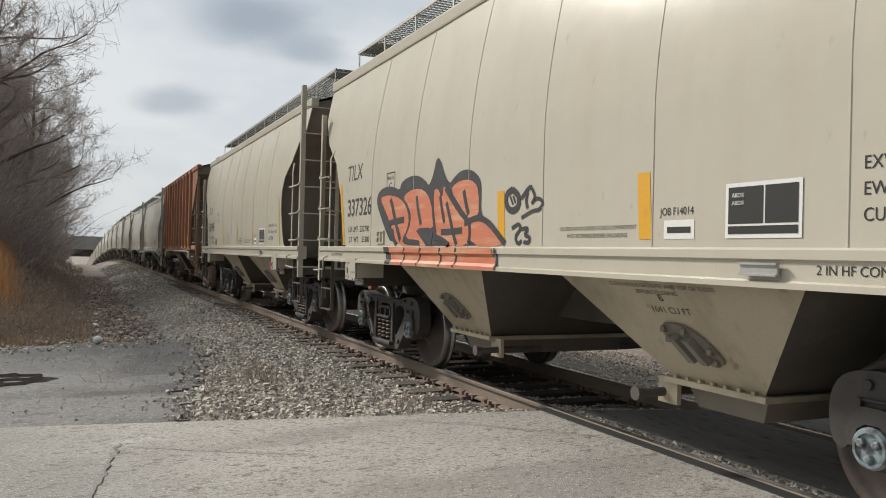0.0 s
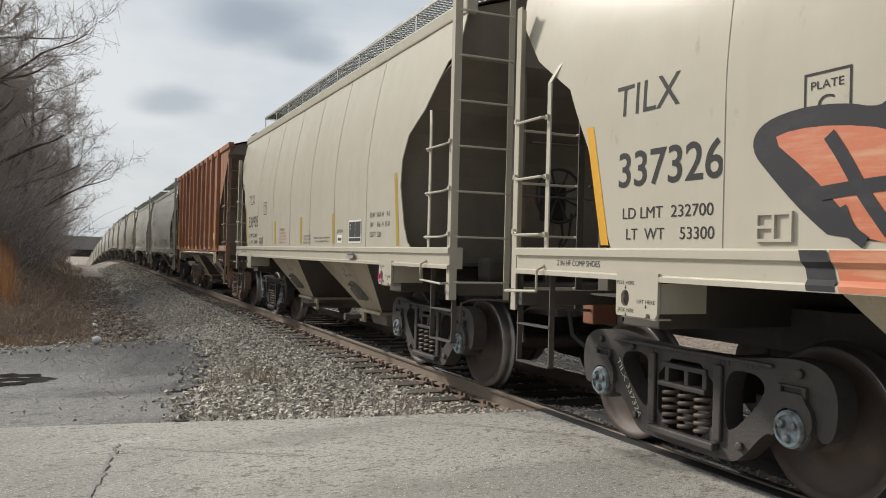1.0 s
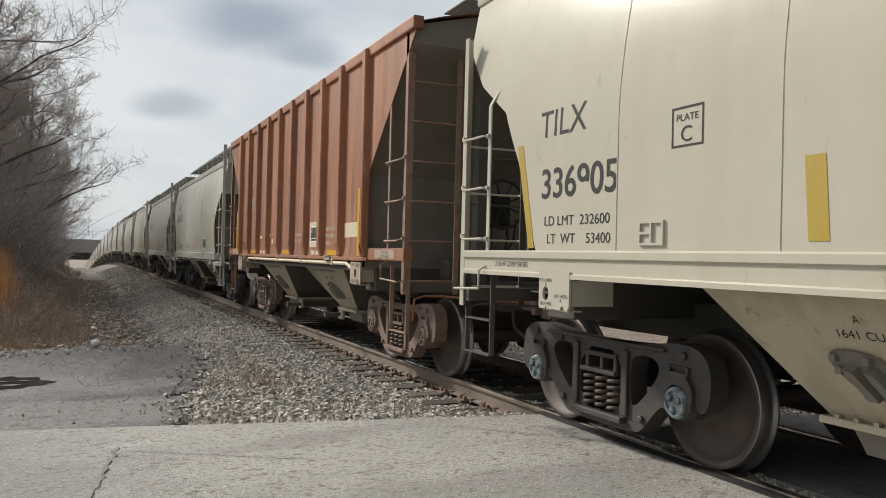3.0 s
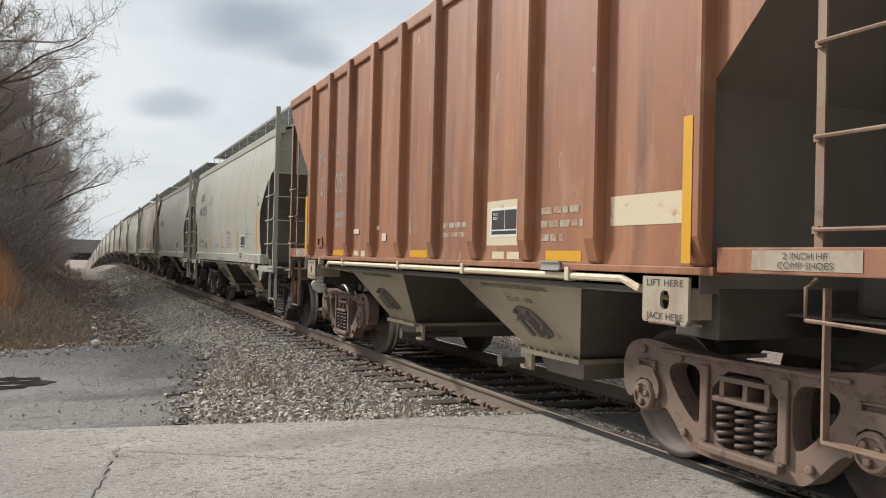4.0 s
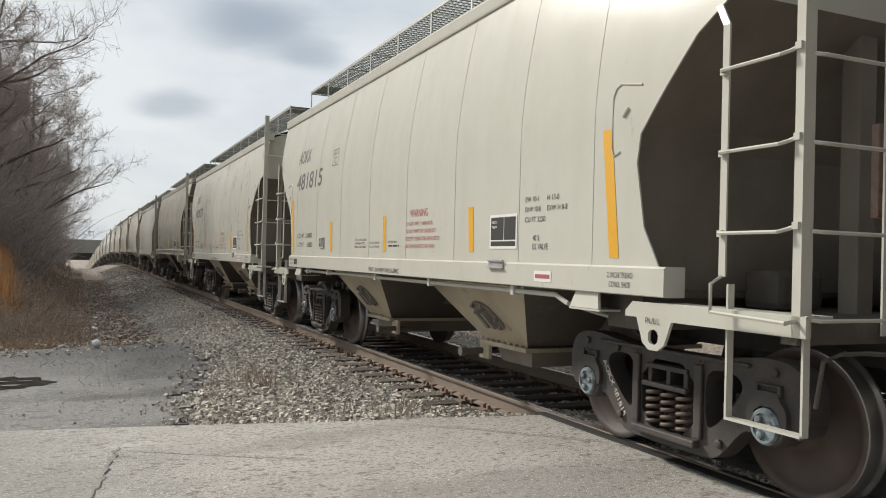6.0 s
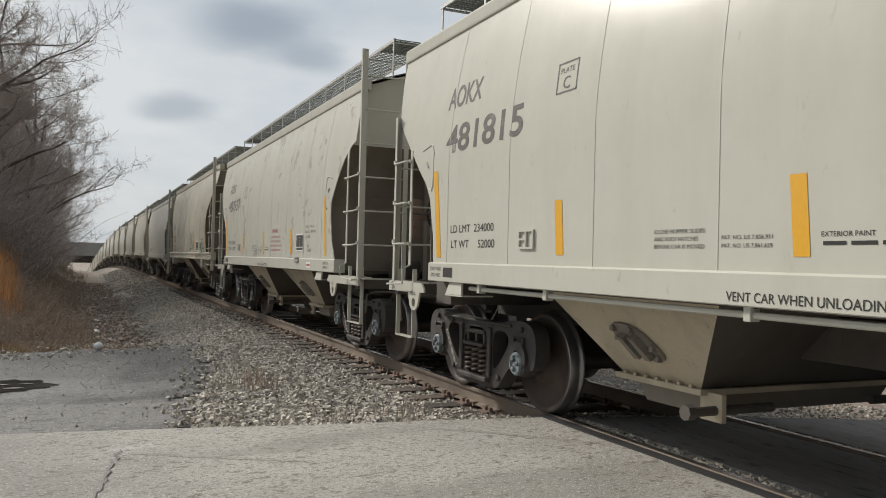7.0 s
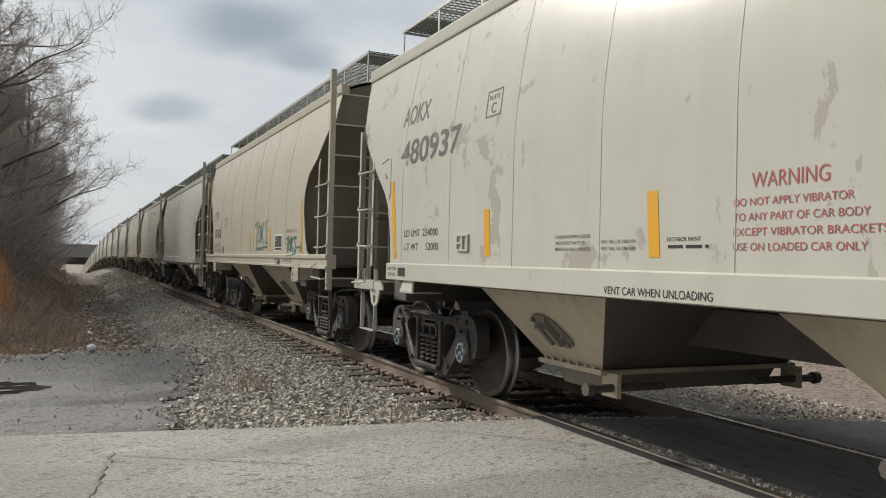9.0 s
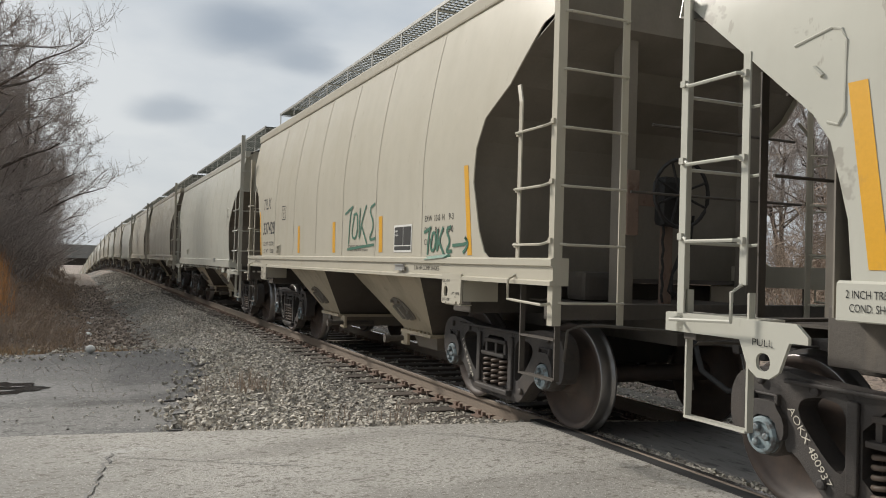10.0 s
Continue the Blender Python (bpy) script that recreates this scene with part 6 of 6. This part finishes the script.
hopper_words(rust_car, 1.55, (("OPEN HATCHES BEFORE UNLOADING", 0.20, 0.045, 1.0, 0.5),))

angled_marks(angled_car, "481815")

# pink tape tied in the pull hole, a white bag caught behind the ladder, a box on the first car's end
bm = bmesh.new()
rod(bm, [(-1.640, -4.06, 1.15), (-1.66, -4.055, 1.13), (-1.65, -4.04, 1.10)], 0.014, 6)
plate(bm, [[(-4.065, 1.125), (-4.03, 1.13), (-4.01, 1.055), (-4.03, 1.07), (-4.05, 1.05)]], lambda u, v: Vector((-1.652, u, v)), (-0.004, 0, 0))
part("marker_tape", bm, PINK, second_round, "bright pink plastic marker tape")
bm = bmesh.new()
bmesh.ops.create_icosphere(bm, subdivisions=3, radius=0.12)
for v in bm.verts:
    v.co *= 1 + 0.6 * noise.noise(v.co * 11)
    v.co = Vector((-1.0, 5.48, 0.87)) + v.co
part("plastic_bag", bm, WHITE, rust_car, "crumpled white plastic bag caught on the end sill")
bm = bmesh.new()
box(bm, (-0.75, 5.55, 0.82), (-0.50, 5.70, 1.01), 0.012)
part("valve_box", bm, PAINT_RUST, round_car, "orange-brown box on the end sill")
angled_marks(second_angled, "480937")
tagged(second_angled, "pale grey two-bay hopper car with worn dark patches")
tagged(round_car, "tan two-bay hopper car with orange graffiti")
tagged(third_round, "tan two-bay hopper car with small green graffiti")
for o in second_angled.children:
    if o.name.startswith("side_wall"):
        o.data = o.data.copy()
        o.data.materials[0] = PAINT_PATCHED


def frame_words(car, kind, words):
    """Chalk-white car marks along the diagonal of the side frames."""
    for yc in KINDS[kind]["centres"]:
        lettering(car, kind, words, 0, 0, 0.045, 0.46, CHALK, place=lambda u, v, yc=yc: Vector((-1.081, yc + 0.74 - 0.58 * u - 0.81 * v, 0.63 - 0.81 * u + 0.58 * v)))


frame_words(round_car, "round", "TILX 337326")
frame_words(angled_car, "angled", "AOKX 481815")
frame_words(second_angled, "angled", "AOKX 480937")
frame_words(third_round, "round", "TILX 337428")

for o in list(second_angled.children):
    if o.name.startswith("air_pipe"):
        bpy.data.objects.remove(o)


# ---- plants: bare winter trees, brush, dry grass ----
def tubes(paths, sides=3):
    """Vertices and faces of many tapered bars; a path is a list of (point, radius)."""
    verts, faces = [], []
    ring = [(math.cos(k * math.tau / sides), math.sin(k * math.tau / sides)) for k in range(sides)]
    for path in paths:
        base = len(verts)
        d = (path[-1][0] - path[0][0])
        if d.length < 1e-6:
            continue
        d.normalize()
        u = d.cross(Vector((0.3, 0.2, 1) if abs(d.z) < 0.85 else (1, 0.1, 0.2))).normalized()
        w = d.cross(u)
        for p, r in path:
            verts += [tuple(p + u * (r * c) + w * (r * s)) for c, s in ring]
        for i in range(len(path) - 1):
            a = base + i * sides
            faces += [(a + k, a + (k + 1) % sides, a + sides + (k + 1) % sides, a + sides + k) for k in range(sides)]
    return verts, faces


def grow(rng, start, way, length, radius, steps_n, droop, wobble):
    """One crooked branch."""
    p, d = start.copy(), way.normalized()
    path = [(p.copy(), radius)]
    for i in range(steps_n):
        d = (d + Vector((rng.gauss(0, wobble), rng.gauss(0, wobble), rng.gauss(0, wobble) + droop))).normalized()
        p = p + d * (length / steps_n)
        path.append((p.copy(), radius * (1 - 0.8 * (i + 1) / steps_n)))
    return path


def bare_tree(seed, height, spread=1.0, lean=(0, 0), stems=1, label="tall bare deciduous tree with fine twigs on the bank", dense=1.0):
    rng = random.Random(seed)
    wood, twigs = [], []
    for st in range(stems):
        trunk = grow(rng, Vector((0.3 * st, 0.2 * st, -0.3)), Vector((lean[0] + rng.gauss(0, 0.12 * (stems > 1)), lean[1] + rng.gauss(0, 0.12 * (stems > 1)), 1)), height * 0.86, 0.017 * height / stems ** 0.4, 10, 0.02, 0.07)
        wood.append(trunk)
        for i in range(int(17 * dense)):
            f = rng.uniform(0.22, 1.0)
            k = min(9, int(f * 10))
            o, r = trunk[k][0].lerp(trunk[k + 1][0], f * 10 - k), trunk[k][1]
            a = rng.uniform(0, math.tau)
            ln = height * spread * rng.uniform(0.26, 0.44) * (1.15 - 0.6 * f)
            limb = grow(rng, o, Vector((math.cos(a), math.sin(a), rng.uniform(0.25, 0.9))), ln, r * 0.5, 7, 0.03, 0.13)
            wood.append(limb)
            for j in range(11):
                g = rng.uniform(0.2, 1.0)
                k2 = min(6, int(g * 7))
                o2 = limb[k2][0].lerp(limb[k2 + 1][0], g * 7 - k2)
                way = (limb[k2 + 1][0] - limb[k2][0]).normalized() + Vector((rng.gauss(0, 0.6), rng.gauss(0, 0.6), rng.gauss(0.15, 0.5)))
                b = grow(rng, o2, way, ln * rng.uniform(0.25, 0.5), max(0.014, limb[k2][1] * 0.5), 5, 0.02, 0.16)
                twigs.append(b)
                for m in range(8):
                    h = rng.uniform(0.15, 1.0)
                    k3 = min(4, int(h * 5))
                    o3 = b[k3][0].lerp(b[k3 + 1][0], h * 5 - k3)
                    way = (b[k3 + 1][0] - b[k3][0]).normalized() + Vector((rng.gauss(0, 0.6), rng.gauss(0, 0.6), rng.gauss(0.2, 0.5)))
                    c = grow(rng, o3, way, ln * rng.uniform(0.10, 0.24), 0.0095, 3, 0.0, 0.2)
                    twigs.append(c)
                    for q in range(3):
                        e = c[rng.randint(1, 2)][0]
                        twigs.append([(e, 0.0065), (e + Vector((rng.gauss(0, 0.5), rng.gauss(0, 0.5), rng.gauss(0.25, 0.5))).normalized() * ln * rng.uniform(0.06, 0.16), 0.004)])
    tree = new("bare_tree")
    raw("trunk", *tubes(wood, 7), BARK, tree, smooth=True)
    raw("crown", *tubes(twigs, 3), TWIG, tree)
    return tagged(tree, label, "tree", "bare trees along the railway")


def at_ground(x, y, turn=0.0, sink=0.0):
    return pose(x, y, land(x, y) - sink, 0, 0, turn)


forms = [bare_tree(11, 15.0, 0.95, (0.04, 0)), bare_tree(12, 11.0, 1.0, (0.11, -0.03)), bare_tree(13, 10.5, 1.0, (0.05, 0.03), 2), bare_tree(14, 13, 0.9, (0.0, 0.05))]
PLACES = [  # x, y, form, turn
    (-8.9, 39, 0, 0), (-7.7, 47, 1, 10), (-8.6, 52, 0, 200), (-8.4, 43, 2, 100), (-9.8, 43, 3, 120), (-7.9, 57, 1, -25), (-9.5, 62, 2, 75), (-7.8, 69, 2, 15), (-10.5, 33, 2, 210), (-8.2, 80, 1, 5), (-10.5, 74, 0, 160),
    (-9.0, 93, 3, 30), (-8.5, 108, 1, -10), (-11.5, 52, 0, 250), (-9.5, 125, 2, 60), (-12, 85, 3, 300), (-10, 145, 0, 80), (-12, 28, 3, 40),
    (12, 8, 2, 0), (15, 14, 0, 70), (13, 21, 3, 140), (18, 5, 1, 220), (20, 20, 2, 300), (14, 30, 1, 30), (24, 12, 0, 190), (19, 34, 3, 100), (26, 28, 2, 20), (28, 3, 3, 60), (17, -4, 2, 120), (9.5, 17, 2, 33), (30, 18, 1, 250)]
done = set()
for x, y, k, turn in PLACES:
    m = at_ground(x, y, turn)
    if k in done:
        copy_thing(forms[k], m)
    else:
        done.add(k)
        forms[k].matrix_basis = m
# far trees behind the train, against the sky
for x, y, k, turn in ((9, 190, 2, 0), (14, 205, 1, 90), (22, 200, 3, 45), (18, 230, 0, 20), (-14, 210, 2, 200), (-18, 190, 1, 70)):
    copy_thing(forms[k], pose(x, y, dip(y) - 1.5, 0, 0, turn))


def thicket(name, spots, seed, tall, label, mat, per=26, thin=0.006):
    """Tangled leafless shrubs in one mesh."""
    rng = random.Random(seed)
    paths = []
    for x, y in spots:
        z = land(x, y)
        h = tall * rng.uniform(0.55, 1.15)
        for _ in range(per):
            stem = grow(rng, Vector((x + rng.gauss(0, 0.35), y + rng.gauss(0, 0.35), z - 0.05)), Vector((rng.gauss(0, 0.38), rng.gauss(0, 0.38), 1)), h * rng.uniform(0.5, 1.1), thin * 1.9, 5, -0.03, 0.16)
            paths.append(stem)
            for _ in range(4):
                k = rng.randint(1, 4)
                o = stem[k][0]
                b = grow(rng, o, Vector((rng.gauss(0, 0.8), rng.gauss(0, 0.8), rng.uniform(-0.1, 1))), h * rng.uniform(0.15, 0.4), thin, 2, 0.0, 0.2)
                paths.append(b)
                e = b[1][0]
                paths.append([(e, thin * 0.7), (e + Vector((rng.gauss(0, 1), rng.gauss(0, 1), rng.gauss(0.3, 0.8))).normalized() * h * 0.13, thin * 0.4)])
    ob = raw(name, *tubes(paths, 3), mat)
    return tagged(ob, label, "shrubs", kind="stuff")


rng = random.Random(21)
bank = []
while len(bank) < 230:
    y = 32 + 90 * rng.random() ** 1.5
    x = rng.uniform(-11.0, -6.6 - 0.4 * rng.random())
    if not (y < 34 and -8.2 < x):
        bank.append((x, y))
thicket("bank_thicket", bank, 5, 4.2, "dense grey-brown leafless thicket on the railway bank", TWIG, 24, 0.009)
low = [(rng.uniform(-9.5, -4.9), 16.5 + 60 * rng.random() ** 1.6) for _ in range(150)]
thicket("low_brush", low, 6, 0.9, "low tangled dead brush on the bank", BRUSH, 20, 0.006)
other = [(rng.uniform(8.5, 24), rng.uniform(-4, 40)) for _ in range(190)]
thicket("far_side_brush", other, 7, 4.4, "brown leafless brush beyond the track", BRUSH, 22, 0.010)


def grass(name, spots, seed, tall, mat, label, lean=0.3):
    """Thin bent blades, many to a tuft, in one mesh."""
    rng = random.Random(seed)
    verts, faces = [], []
    for x, y, n in spots:
        for _ in range(n):
            px, py = x + rng.gauss(0, 0.16), y + rng.gauss(0, 0.16)
            z = land(px, py) - 0.02
            if lot_keep(px, py):
                z = paved(px, py) - 0.01
            h = tall * rng.uniform(0.45, 1.1)
            a = rng.uniform(0, math.tau)
            dx, dy = rng.gauss(0, lean) * h, rng.gauss(0, lean) * h
            w = 0.0055
            cx, cy = w * math.cos(a), w * math.sin(a)
            b = len(verts)
            verts += [(px - cx, py - cy, z), (px + cx, py + cy, z), (px + dx * 0.4 + cx * 0.8, py + dy * 0.4 + cy * 0.8, z + h * 0.62), (px + dx * 0.4 - cx * 0.8, py + dy * 0.4 - cy * 0.8, z + h * 0.62), (px + dx, py + dy, z + h)]
            faces += [(b, b + 1, b + 2, b + 3), (b + 3, b + 2, b + 4)]
    return tagged(raw(name, verts, faces, mat), label, "grass", kind="stuff")


spots = []
for _ in range(120):
    y = rng.uniform(21, 34)
    spots.append((-4.73 - 0.076 * y - rng.uniform(-0.12, 0.9) ** 1.0, y, 16))
grass("orange_grass", spots, 8, 1.15, STRAW, "tall orange dry grass on the bank", 0.16)
spots = [(rng.gauss(-4.2, 0.16), rng.gauss(17.6, 0.5), 40) for _ in range(22)] + [(rng.uniform(-7.5, -5.0), rng.uniform(14.9, 16.0), 25) for _ in range(30)] + [(rng.uniform(-8, -4.7), 15.3 + 45 * rng.random() ** 1.4, 18) for _ in range(260)]
grass("pale_grass", spots, 9, 0.28, PALE_STRAW, "short pale dry grass and weeds", 0.5)
spots = [(-2.87 + rng.gauss(0, 0.10), 9.45 + rng.gauss(0, 0.18), 8) for _ in range(10)] + [(rng.uniform(-2.6, -1.7), rng.uniform(6.9, 7.6), 3) for _ in range(14)]
grass("ballast_weed", spots, 10, 0.30, BRUSH, "small dead reddish weed among the stones", 0.35)

# litter along the ditch
bm = bmesh.new()
bmesh.ops.create_icosphere(bm, subdivisions=3, radius=0.078)
for v in bm.verts:
    v.co *= 1 + 0.05 * noise.noise(v.co * 9)
    v.co.z *= 0.88
ball = part("white_ball", bm, LITTER, None, "dirty white ball lying at the lot edge", True)
tagged(ball, "", "ball")
ball.location = (-4.46, 14.5, paved(-4.46, 14.5) + 0.062)
rng = random.Random(4)
for i in range(8):
    y = (20.6, 22.9, 23.3, 24.4, 26.8, 27.1, 29.5, 33)[i]
    x = -4.43 + rng.gauss(0, 0.13) + 0.01 * (y - 24)
    bm = bmesh.new()
    bmesh.ops.create_icosphere(bm, subdivisions=2, radius=(0.06, 0.11, 0.05, 0.08, 0.05, 0.06, 0.07, 0.05)[i])
    for v in bm.verts:
        v.co *= 1 + 0.7 * noise.noise(v.co * 14 + Vector((i * 3.1, 0, 0)))
        v.co.z *= 0.5
    ob = part("litter", bm, LITTER, None, "crumpled white litter in the ditch")
    tagged(ob, "", "litter", "litter in the ditch")
    ob.matrix_basis = at_ground(x, y, 40 * i) @ Matrix.Translation((0, 0, 0.05))

# a road bridge over the line far off
bridge = tagged(new("overpass"), "pale concrete road overpass far down the line", "bridge")
bm = bmesh.new()
box(bm, (-70, 270, 0.2), (70, 282, 4.3), 0.05)
part("parapet", bm, CONCRETE, bridge)
# dark slab standing in for the shadow beneath the deck
bm = bmesh.new()
box(bm, (-70, 271, -2.0), (70, 281, 0.2))
part("girder", bm, GRIME_SHADE, bridge)
for x in (-22, 22):
    bm = bmesh.new()
    box(bm, (x - 2, 271.5, -16), (x + 2, 280.5, -2.0))
    part("pier", bm, CONCRETE, bridge)


def car_pose(q):
    """A car whose middle is q metres along the track."""
    rise, turn = dip(q + 4) - dip(q - 4), bend(q + 4) - bend(q - 4)
    return pose(bend(q), q, dip(q), math.degrees(math.atan2(rise, 8)), 0, -math.degrees(math.atan2(turn, 8)))


def motions():
    for car, q in TRAIN:
        walk(car, [(t, car_pose(q - SPEED * t)) for t in range(11)])
        if q > 110:
            continue
        for ws in [c for c in car.children if c.name.startswith("wheelset")]:
            at = ws.location.copy()
            walk(ws, [(i / 10, pose(*at, math.degrees(SPEED * i / 10 / 0.457))) for i in range(101)])


motions()
